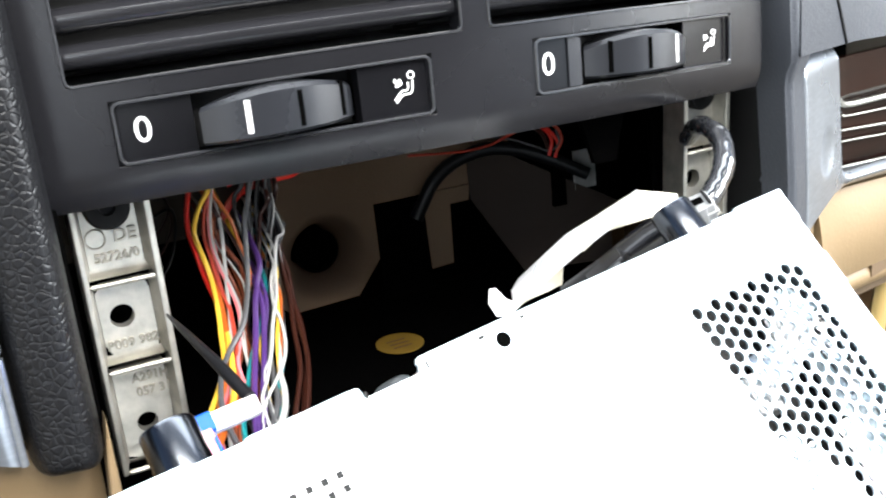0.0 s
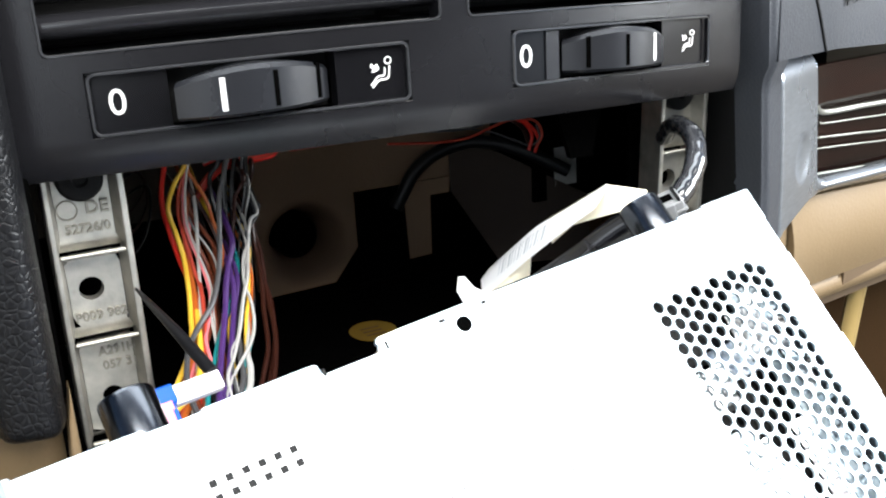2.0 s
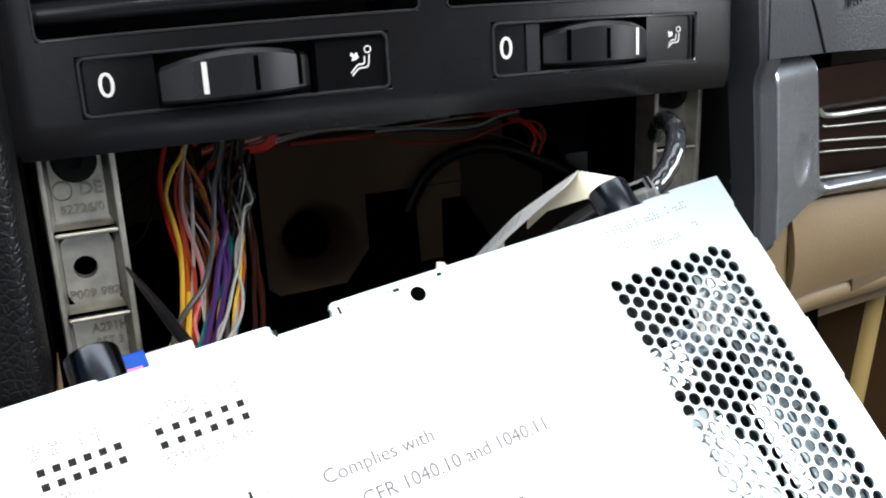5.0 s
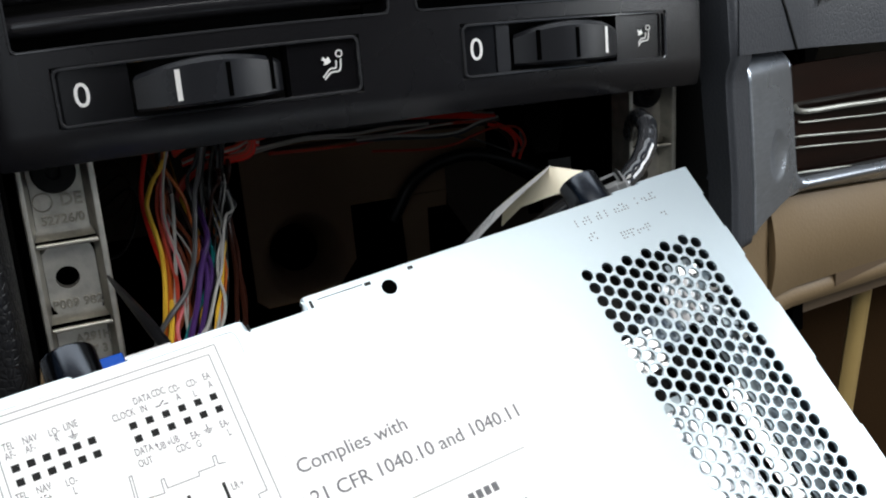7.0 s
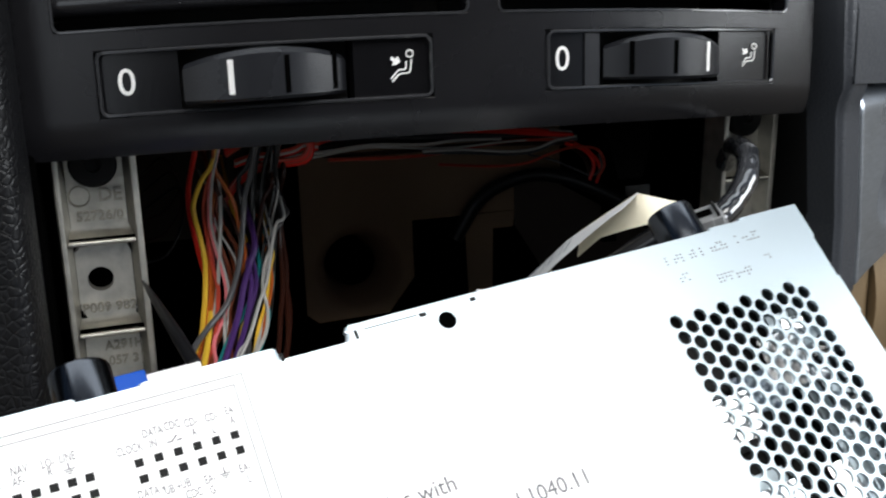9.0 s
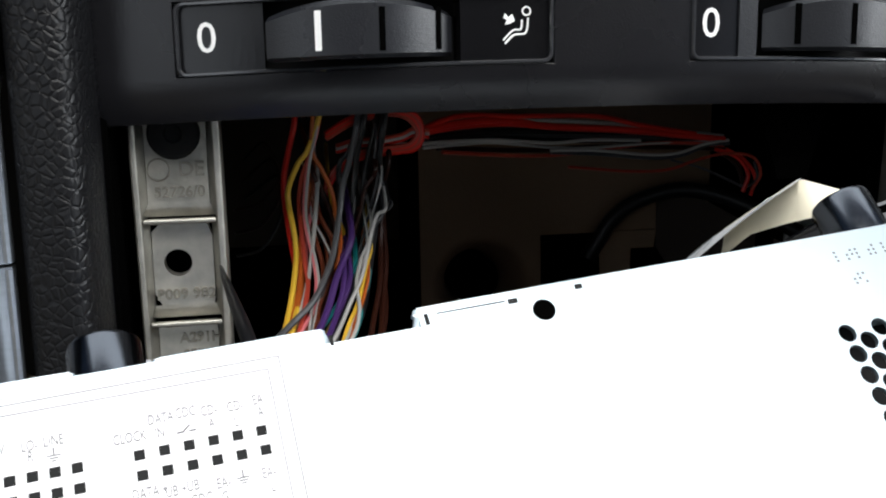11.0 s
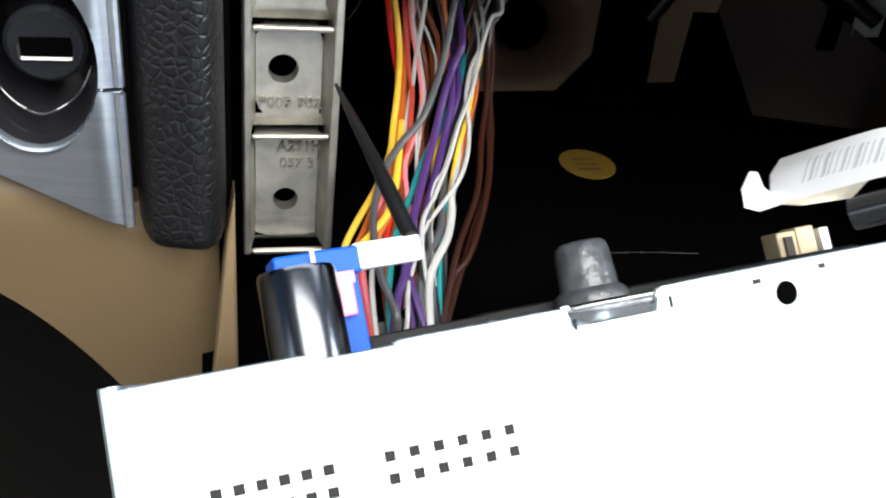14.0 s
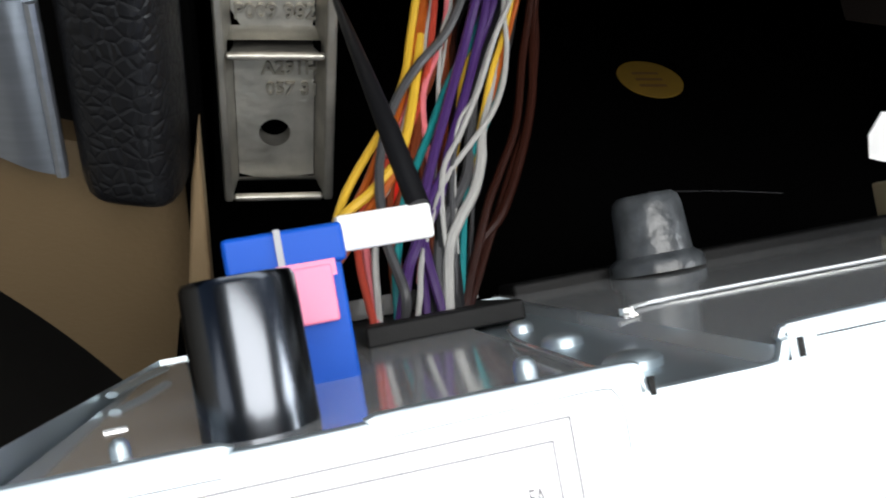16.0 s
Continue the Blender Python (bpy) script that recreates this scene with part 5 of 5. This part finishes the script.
# screws and bright tabs
for x, d, r in ((0.0646, 0.0570, 0.0019), (0.0642, 0.0380, 0.0027), (0.0640, 0.0160, 0.0032), (0.0520, 0.0140, 0.0012), (0.0127, 0.0190, 0.0010), (0.1230, 0.040, 0.0020)):
    part("screw", lathe([(r, -0.002), (r, 0.0004), (r * 0.85, 0.0010), (r * 0.5, 0.0014), (0.0, 0.0015)], 18, rear_m(x, d, -0.0006 if x < 0.02 else -0.0017 if 0.0578 < x < 0.0724 else 0.0002)), STEEL, radio)
part("spring_tab", a_box(-0.0007, 0.0007, 0.0, 0.0011, -0.0007, 0.0007, m=Matrix.Translation(rear_pt(0.0735, 0.0380))), CHROME, radio, "bright bent tab")
part("slit_tab", a_box(-0.0013, 0.0013, -0.0012, -0.0007, -0.0002, 0.0002, m=Matrix.Translation(rear_pt(0.0102, 0.0355))), REAR, radio, "bright bent slit")
part("fold_line", tube([rear_pt(0.0573, 0.002, 0.0), rear_pt(0.0576, 0.018, 0.0), rear_pt(0.0580, 0.036, 0.0), rear_pt(0.0600, 0.047, 0.0)], 0.00022, 6, 3), REAR, radio)
part("side_lip", tube([rear_pt(0.0072, 0.058, 0.0002), rear_pt(0.0100, 0.068, 0.0004), rear_pt(0.0125, 0.078, 0.0002)], 0.0010, 6, 4, flat=0.5), STEEL, radio)
# pressed step that runs along the rear plate
part("pressed_rib", tube([rear_pt(0.0690, 0.0300, 0.0004), rear_pt(0.0730, 0.0330, 0.0004), rear_pt(0.0760, 0.0430, 0.0004), rear_pt(0.090, 0.0440, 0.0004), rear_pt(0.112, 0.0430, 0.0004), rear_pt(0.16, 0.0410, 0.0004)], 0.0003, 8, 3), REAR, radio)
# dark fixing hole and small notches in the cover
part("fixing_hole", lathe([(0.0, 0.00012), (0.0018, 0.00012), (0.0018, -0.0005)], 28, Matrix.Translation((0.0918, -0.0055, 0.0))), FOAM, radio, "dark round fixing hole")
for x, y, w_, h_ in ((0.0589, -0.0042, 0.0005, 0.0016), (0.0735, -0.0036, 0.0006, 0.0018), (0.0874, -0.0031, 0.0015, 0.0008), (0.0807, -0.0029, 0.0110, 0.00015), (0.0986, -0.0026, 0.0012, 0.0008)):
    part("notch", a_box(x - w_ / 2, x + w_ / 2, y - h_ / 2, y + h_ / 2, -0.0003, 0.00014), RECESS, radio)
# grooves of the folded border
for row in (((0.0016, -0.1400), (0.0016, -0.0700), (0.0016, -0.0062), (0.0022, -0.0046), (0.0040, -0.0040), (0.0226, -0.0042)), ((0.0362, -0.0038), (0.0450, -0.0037), (0.0540, -0.0036), (0.0555, -0.0042), (0.0560, -0.0058), (0.0560, -0.0090))):
    part("fold_groove", tube([(x, y, 0.0) for x, y in row], 0.00008, 6, 4), FAINT, radio)
# works seen through the holes
part("inner_board", a_box(0.128, 0.177, LEN + 0.01, -0.012, -0.0200, -0.0190), RECESS, radio)
rnd = random.Random(11)
MECH = [STEEL, RECESS, GLOSS_BLACK, RECESS, RECESS, STUD_METAL]
for k in range(30):
    x, y = rnd.uniform(0.138, 0.162), rnd.uniform(-0.125, -0.022)
    sx, sy, z = rnd.uniform(0.002, 0.016), rnd.uniform(0.002, 0.020), rnd.uniform(-0.016, -0.008)
    part("mechanism", a_box(x - sx / 2, x + sx / 2, y - sy / 2, y + sy / 2, -0.0190, z), MECH[k % 6], radio)
# bright pressed brackets of the drive close under the cover, each a little tilted
for x0, x1, y0, y1, z, rx, ry in ((0.1385, 0.1490, -0.0460, -0.0365, -0.0042, 6, -8), (0.1480, 0.1600, -0.0420, -0.0330, -0.0050, -10, 6), (0.1385, 0.1500, -0.0800, -0.0560, -0.0040, 4, 5),
                                  (0.1590, 0.1700, -0.0390, -0.0270, -0.0046, 9, -6), (0.1680, 0.1735, -0.0520, -0.0320, -0.0040, -5, 12), (0.1505, 0.1560, -0.0960, -0.0640, -0.0060, 0, 14),
                                  (0.1430, 0.1540, -0.1120, -0.0900, -0.0050, -7, 4), (0.1610, 0.1655, -0.1200, -0.0560, -0.0075, 3, -16)):
    bm = a_box(x0 - (x0 + x1) / 2, x1 - (x0 + x1) / 2, y0 - (y0 + y1) / 2, y1 - (y0 + y1) / 2, -0.0004, 0.0004, m=Matrix.Translation(((x0 + x1) / 2, (y0 + y1) / 2, z)) @ pose(0, 0, 0, rx, ry, 0))
    part("drive_bracket", bm, CHROME, radio, "bright pressed steel bracket")
# folded side flange with its row of lugs
part("side_flange", a_box(0.1668, 0.1765, LEN + 0.03, -0.022, -0.0075, -0.0068), STEEL, radio)
for k in range(26):
    y = -0.026 - 0.0041 * k
    bm = a_box(-0.0022, 0.0022, -0.0012, 0.0012, -0.0004, 0.0004, m=Matrix.Translation((0.1700 + 0.0018 * (k % 3), y, -0.0036)) @ pose(0, 0, 0, rnd.uniform(-25, 25), rnd.uniform(-40, -10), rnd.uniform(-30, 30)))
    part("lug", bm, (CHROME, STEEL, GLOSS_BLACK)[k % 3], radio)

# paper labels and print
LIFT = 0.00025
lab1 = part("pin_label", prism(rounded_rect(0.0048, 0.0525, -0.150, -0.0046, 0.003), -LIFT, 0.0, m=Matrix(((1, 0, 0, 0), (0, 0, 1, 0), (0, -1, 0, 0), (0, 0, 0, 1)))), PAPER, radio, "white pin-out label")
lab2 = part("compliance_label", prism(rounded_rect(0.0550, 0.1100, -0.120, -0.0295, 0.002), -LIFT, 0.0, m=Matrix(((1, 0, 0, 0), (0, 0, 1, 0), (0, -1, 0, 0), (0, 0, 0, 1)))), PAPER, radio, "white laser compliance label")


def ink(x, y, w_, h_, owner, mat=INK, nm="ink_bar"):
    part(nm, a_box(x - w_ / 2, x + w_ / 2, y - h_ / 2, y + h_ / 2, LIFT, LIFT + 0.00006), mat, owner)


for x0 in (0.0097, 0.0309):
    for k in range(6):
        for j in range(2):
            ink(x0 + k * (0.0135 if x0 < 0.02 else 0.0159) / 5 + 0.0001 * j, -0.0157 - 0.0028 * j, 0.0014, 0.0014, lab1, nm="pin_mark")


def ruled(pts, w_, mat, nm="ruled_line"):
    """A printed line of the given width through millimetre pairs."""
    for (ax, ay), (bx, by) in zip(pts, pts[1:]):
        a_, b_ = Vector((ax, ay)) / 1000, Vector((bx, by)) / 1000
        d_ = b_ - a_
        m_ = Matrix.Translation((*((a_ + b_) / 2), LIFT + 0.00003)) @ Matrix.Rotation(math.atan2(d_.y, d_.x), 4, "Z")
        part(nm, a_box(-d_.length / 2 - w_ / 2, d_.length / 2 + w_ / 2, -w_ / 2, w_ / 2, -0.00003, 0.00003, m=m_), mat, lab1)


# double frame, the circuit drawing, two heavy strokes and the small signs
ruled([(6.4, -146), (6.4, -5.2), (51.0, -5.2), (51.0, -41.7)], 0.00018, FAINT)
ruled([(7.6, -146), (7.6, -6.6), (49.2, -6.9), (49.2, -37.1), (47.4, -37.2), (47.2, -60)], 0.00018, FAINT)
ruled([(14, -28.6), (21.0, -28.6), (21.4, -27.3), (22.3, -27.4), (22.1, -29.1), (26.6, -29.8), (27.0, -24.8), (27.5, -24.8), (27.1, -29.8), (31.8, -30.2), (32.0, -27.6), (32.6, -27.5), (32.6, -29.5),
       (38.7, -29.6), (38.8, -28.8), (42.0, -28.9), (42.2, -27.0), (42.8, -27.0), (42.7, -28.8), (44.0, -29.0)], 0.00018, FAINT)
ruled([(35.5, -32.6), (35.5, -35.9)], 0.0006, INK, "thick_stroke")
ruled([(42.2, -32.8), (42.2, -36.3)], 0.0006, INK, "thick_stroke")
for gx, gy in ((20.5, -13.4), (43.4, -21.6)):
    ruled([(gx, gy + 1.0), (gx, gy)], 0.00022, PRINT, "ground_sign")
    for k in range(3):
        ruled([(gx - 0.8 + 0.28 * k, gy - 0.36 * k), (gx + 0.8 - 0.28 * k, gy - 0.36 * k)], 0.00018, PRINT, "ground_sign")
ruled([(36.0, -13.7), (36.7, -13.7), (37.6, -12.9)], 0.00025, PRINT, "switch_sign")
ruled([(37.6, -13.7), (38.3, -13.7)], 0.00025, PRINT, "switch_sign")
FLAT = lambda x, y: Matrix.Translation((x, y, LIFT + 0.00003))
NARROW = Matrix.Diagonal((0.60, 1.0, 1.0, 1.0))
TERMS = (("CLOCK", 0.0278, -0.0131), ("DATA", 0.0324, -0.0112), ("CDC", 0.0360, -0.0110), ("IN", 0.0331, -0.0132), ("CD-", 0.0393, -0.0114), ("A", 0.0401, -0.0133),
         ("CD-", 0.0428, -0.0115), ("L", 0.0434, -0.0138), ("EA", 0.0463, -0.0112), ("A", 0.0467, -0.0131), ("DATA +", 0.0294, -0.0210), ("UB +", 0.0335, -0.0215),
         ("UB", 0.0362, -0.0213), ("OUT", 0.0293, -0.0233), ("CDC", 0.0365, -0.0233))
MORE_TERMS = (("TEL", 0.0086, -0.0113), ("AF-", 0.0086, -0.0131), ("TEL", 0.0082, -0.0211), ("AF+", 0.0082, -0.0231), ("EA-", 0.0399, -0.0218), ("G", 0.0403, -0.0237), ("EA-", 0.0458, -0.0217), ("L", 0.0466, -0.0237), ("NAV", 0.0121, -0.0113), ("AF-", 0.0121, -0.0131),
         ("LO-", 0.0166, -0.0115), ("R", 0.0173, -0.0130), ("LINE", 0.0193, -0.0114), ("NAV", 0.0117, -0.0211), ("AF+", 0.0117, -0.0231), ("LO-", 0.0166, -0.0217),
         ("L", 0.0174, -0.0236), ("LR -", 0.0358, -0.0346), ("LR +", 0.0433, -0.0340))
for txt, x, y in TERMS + MORE_TERMS:
    writing(txt, 0.0021, lab1, FLAT(x, y) @ NARROW, PRINT, name="print")
writing("Complies with", 0.0042, lab2, FLAT(0.0560, -0.0355), PRINT, name="print")
writing("21 CFR 1040.10 and 1040.11", 0.0042, lab2, FLAT(0.0562, -0.0423), PRINT, name="print")
ink(0.0800, -0.0500, 0.044, 0.0002, lab2, GREY_INK, "ruled_line")
for k in range(8):
    if k != 3:
        ink(0.0785 + 0.0019 * k, -0.0548, 0.0013, 0.0018, lab2, PRINT, "word_bar")
for x, w_ in ((0.060, 0.010), (0.073, 0.012), (0.090, 0.014)):
    ink(x, -0.0600, w_, 0.0012, lab2, GREY_INK, "word_bar")
rnd = random.Random(21)
for x0, w_, y in ((0.1448, 0.0006, -0.0066), (0.1470, 0.0022, -0.0066), (0.1515, 0.0036, -0.0064), (0.1575, 0.0042, -0.0062), (0.1650, 0.0060, -0.0058), (0.1460, 0.0026, -0.0112), (0.1552, 0.0090, -0.0136), (0.1700, 0.0010, -0.0120)):
    for k in range(int(w_ / 0.0010) + 1):
        for row in range(3):
            if rnd.random() < 0.7:
                x, yy = x0 + 0.0010 * k, y + 0.0008 * row
                part("stamped_dot", a_box(x, x + 0.00038, yy, yy + 0.00038, 0.0, 0.00006), PRINT, radio)

# ---- plugs at the radio's rear ----
plug = thing("blue_plug", "blue connector plug with a pink latch and white clip", "connector", RADIO @ Matrix.Translation((0.0033, 0.0002, -0.0065)))
R_ = lambda x, d, h: Vector((x, SKEW * d + h, -d))


def rear_box(x0, x1, d0, d1, h0, h1):
    bm_ = bmesh.new()
    vs = [bm_.verts.new(R_(x, d, h)) for x in (x0, x1) for d in (d0, d1) for h in (h0, h1)]
    for q in ((0, 1, 3, 2), (4, 6, 7, 5), (0, 4, 5, 1), (2, 3, 7, 6), (0, 2, 6, 4), (1, 5, 7, 3)):
        bm_.faces.new([vs[k] for k in q])
    return bm_


part("body", rear_box(0.0240, 0.0355, 0.0335, 0.0440, -0.0050, 0.0112), BLUE, plug, bevel=0.0005)
part("cap", rear_box(0.0215, 0.0362, 0.0325, 0.0460, 0.0100, 0.0148), BLUE, plug, bevel=0.0006)
part("cap_ridge", rear_box(0.0278, 0.0286, 0.0320, 0.0335, 0.0105, 0.0150), GREY_INK, plug)
part("latch", rear_box(0.0290, 0.0340, 0.0312, 0.0338, 0.0030, 0.0100), PINK, plug, "pink latch", bevel=0.0004)
part("latch_head", rear_box(0.0275, 0.0345, 0.0315, 0.0338, 0.0085, 0.0105), PINK, plug, "pink latch")
part("clip", rear_box(0.0362, 0.0488, 0.0385, 0.0425, 0.0108, 0.0156), WHITE_PAINT, plug, "white clip", bevel=0.0006)
part("inner_clip", rear_box(0.0340, 0.0364, 0.0385, 0.0440, 0.0104, 0.0146), GREY_INK, plug)
tanplug = thing("tan_plug", "tan connector plug with a maroon key", "connector", RADIO @ Matrix.Translation((0.0050, -0.0015, 0.0)))
part("body", rear_box(0.1535, 0.1592, 0.0930, 0.1000, -0.004, 0.0066), TAN, tanplug, bevel=0.0005)
part("body", rear_box(0.1594, 0.1650, 0.0930, 0.1000, -0.004, 0.0072), TAN, tanplug, bevel=0.0005)
part("white_insert", rear_box(0.1670, 0.1695, 0.0935, 0.0990, -0.004, 0.0060), WHITE_PAINT, tanplug, "white plastic insert")
part("key", rear_box(0.1552, 0.1576, 0.0922, 0.0935, -0.002, 0.0052), WIRE["brown"], tanplug)

tag = thing("label_flag", "white barcode flag folded over an ivory sleeve at the aerial plug", "cable label")
# the flag's notched end with its flare, and its far edge at the sleeve
END = [Vector(q) for q in ((-0.0020, -0.0085, -0.0765), (0.0018, -0.0050, -0.0738), (0.0055, 0.0020, -0.0732), (0.0130, 0.0105, -0.0735))]
FLARE = [Vector(q) for q in ((-0.0020, -0.0085, -0.0765), (-0.0052, -0.0092, -0.0752), (-0.0070, -0.0098, -0.0715), (-0.0062, -0.0094, -0.0685), (-0.0040, -0.0082, -0.0690), (-0.0010, -0.0066, -0.0722), (0.0018, -0.0050, -0.0738))]
NEAR_END, FAR_END = Vector((0.0090, -0.0510, -0.0407)), Vector((0.0272, -0.0375, -0.0391))


def along(pts, t):
    k = min(len(pts) - 1.001, t * (len(pts) - 1))
    return pts[int(k)].lerp(pts[int(k) + 1], k - int(k))


CREST = [Vector(q) for q in ((0.0130, 0.0105, -0.0735), (0.0154, -0.0008, -0.0647), (0.0178, -0.0120, -0.0558), (0.0196, -0.0240, -0.0483), (0.0238, -0.0372, -0.0388))]


def tag_pt(s, t, lift=0.0):
    c = along(END, t).lerp(NEAR_END.lerp(FAR_END, t), s)
    bend = along(CREST, s) - along(END, 1.0).lerp(FAR_END, s)
    return c + bend * t ** 1.5 + Vector((-0.4, 0.42, 0.81)) * (lift + 0.0008 * math.sin(math.pi * s))


def flare_pt(s, t):
    return along(END[:2], t).lerp(along(FLARE, t), 1.4 * s)


FADED = material("faded_bar_print", (0.52, 0.54, 0.56), 0.7)
part("flare", sheet(6, 18, flare_pt, 0.0003), PAPER, tag)
part("flag", sheet(30, 12, tag_pt, 0.0003), PAPER, tag)
for k in range(14):
    a0 = 0.17 + 0.030 * k
    w_ = (0.007, 0.014, 0.006, 0.018, 0.009)[k % 5]
    bm = bmesh.new()
    cols_ = [[bm.verts.new(tag_pt(a0 + w_ * i + 0.03 * j / 8, 0.30 + 0.45 * j / 8, 0.0004)) for j in range(9)] for i in (0, 1)]
    for j in range(8):
        bm.faces.new((cols_[0][j], cols_[1][j], cols_[1][j + 1], cols_[0][j + 1]))
    part("barcode_bar", bm, FADED, tag)


def fold_pt(s, t):
    # the sleeve hangs from the crest and narrows towards the flag's middle
    high = tag_pt(0.62 + 0.38 * min(1, s / 0.6), 0.97).lerp(Vector((0.0376, -0.0365, -0.0428)), max(0, s - 0.6) / 0.4)
    low = along([Vector((0.0130, -0.0265, -0.0560)), Vector((0.0180, -0.0290, -0.0510)), Vector((0.0215, -0.0360, -0.0480)), Vector((0.0255, -0.0400, -0.0462)), Vector((0.0330, -0.0405, -0.0455))], s)
    return low.lerp(high, t) + Vector((0.0, -0.0004 * math.sin(math.pi * t), 0.0))


part("flag_back", sheet(6, 6, lambda a, c: tag_pt(0.10 + 0.42 * a, 0.02).lerp(Vector((-0.0035 + 0.0110 * a, -0.0230, -0.0668 + 0.0016 * a)), c), 0.0003), IVORY, tag, "ivory back leaf of the flag")
part("sleeve", sheet(24, 8, fold_pt, 0.0006), IVORY, tag, "translucent ivory sleeve")
blk = thing("aerial_plug", "black moulded aerial plugs below the ivory sleeve", "connector")
part("moulding", tube([(0.010, -0.022, -0.0695), (0.019, -0.030, -0.0605), (0.028, -0.037, -0.0515), (0.035, -0.043, -0.0465)], 0.0036, 10, 6), GLOSS_BLACK, blk)
part("moulding", tube([(0.014, -0.032, -0.0655), (0.023, -0.040, -0.0575), (0.030, -0.045, -0.0515)], 0.0032, 10, 6), GLOSS_BLACK, blk)
part("collar", tube([(0.018, -0.036, -0.0620), (0.021, -0.0385, -0.0590)], 0.0041, 12, 3), RECESS, blk)
AT_LATCH = Matrix.Translation((0.0165, -0.0335, -0.0610)) @ pose(0, 0, 0, 18, -42, -35)
part("latch_block", a_box(-0.0060, 0.0060, -0.0030, 0.0030, -0.0034, 0.0034, m=AT_LATCH), GLOSS_BLACK, blk, bevel=0.0007)
CLIP_GREY = material("grey_clip_plastic", (0.12, 0.125, 0.13), 0.3)
for x0, x1, z0, z1 in ((0.0010, 0.0044, 0.0022, 0.0028), (0.0010, 0.0016, -0.0020, 0.0022), (0.0038, 0.0044, -0.0020, 0.0022)):
    part("latch_edge", a_box(x0, x1, -0.0036, -0.0028, z0, z1, m=AT_LATCH), CLIP_GREY, blk, "grey moulded latch edge")
hose = thing("shrink_hose", "clear wrinkled hose looping over to the radio's rear", "cable", BASE @ Matrix.Translation((-0.0045, 0, -0.0008)))
part("hose", tube([(0.0980, 0.0240, -0.0430), (0.0900, 0.0100, -0.0360), (0.0810, -0.0060, -0.0335), (0.0735, -0.0195, -0.0345), (0.0665, -0.0280, -0.0395), (0.0590, -0.0325, -0.0445), (0.0520, -0.0350, -0.0480)], lambda t: 0.0031 + 0.00008 * math.sin(70 * t) + 0.0001 * math.sin(31 * t), 14, 12), CLEAR, hose)
sp = thing("small_plug", "small grey plug with a black socket at the clear hose's end", "connector", BASE @ Matrix.Translation((0.0412, -0.0400, -0.0472)) @ pose(0, 0, 0, 20, -20, -25))
bm = a_box(-0.0042, 0.0042, -0.0035, 0.0035, -0.0035, 0.0022)
box(bm, -0.0050, 0.0050, -0.0040, 0.0038, -0.0012, -0.0002), box(bm, -0.0016, 0.0016, -0.0046, -0.0030, -0.0020, 0.0030)
part("body", bm, material("mid_grey_plug_plastic", (0.20, 0.205, 0.21), 0.35, patch=0.3, patch_scale=300), sp, bevel=0.0004)
part("socket", a_box(-0.0022, 0.0022, -0.0012, 0.0016, 0.0015, 0.00235), FOAM, sp, "black socket opening")
for x in (-0.0036, 0.0030):
    part("ridge", a_box(x, x + 0.0006, -0.0030, 0.0030, 0.0020, 0.0032), RECESS, sp)

# ---- cabin that closes the place ----
I4 = Matrix()
structure("centre_console", a_box(-0.10, 0.05, -0.75, 0.12, 0.30, 0.585), CARPET, "dark centre console below the radio slot", "console", I4, bevel=0.02)
structure("floor", a_box(-0.85, 0.85, -1.45, 0.6, 0.08, 0.10), CARPET, "dark carpeted cabin floor", "floor", I4)
structure("firewall", a_box(-0.85, 0.85, 0.55, 0.60, 0.10, 0.95), CARPET, "dark front bulkhead below the windscreen", "wall", I4)
structure("dash_top", a_box(-0.85, 0.85, 0.055, 0.60, 0.905, 0.93), LEATHER, "charcoal leather dashboard top", "dashboard", I4, bevel=0.008)
# unseen wall, kept dark so that glossy faces reflect little light
structure("wall_back", a_box(-0.85, 0.85, -1.45, -1.40, 0.10, 1.50), CARPET, "unseen dark wall closing the cabin behind", "wall", I4)
# unseen panels, cream chosen to throw light back onto the silver trim
CREAM = material("cream_door_reflector", (0.34, 0.31, 0.26), 0.6, grain=0.3)
for x in (-0.80, 0.78):
    structure("door_panel", a_box(x, x + 0.02, -1.40, 0.6, 0.10, 0.93), CREAM, "unseen cream door panel reflecting light onto the trim", "door", I4)
bm = bmesh.new()
box(bm, -0.85, -0.51, -1.45, -0.10, 1.49, 1.52), box(bm, 0.51, 0.85, -1.45, -0.10, 1.49, 1.52)
box(bm, -0.51, 0.51, -1.45, -0.97, 1.49, 1.52), box(bm, -0.51, 0.51, -0.14, -0.10, 1.49, 1.52)
structure("ceiling", bm, HEADLINER, "pale grey headliner round a glass roof opening", "ceiling", I4)
strip_ = thing("sill_strip", "pale gold metal strip in the passenger footwell", "trim")
part("strip", tube([(0.292, 0.098, -0.160), (0.286, 0.099, -0.200), (0.276, 0.100, -0.260), (0.266, 0.102, -0.320)], 0.0065, 10, 6, flat=0.5), material("pale_gold_metal", (0.34, 0.24, 0.09), 0.4), strip_)
structure("footwell_panel", sheet(8, 8, lambda a, c: Vector((0.14 + 0.5 * a, 0.125 + 0.02 * math.sin(6 * a), -0.50 + 0.40 * c)), 0.01), material("brown_footwell_felt", (0.034, 0.018, 0.007), 0.9, spec=0.08, grain=0.5), "brown felt wall of the passenger footwell", "footwell")
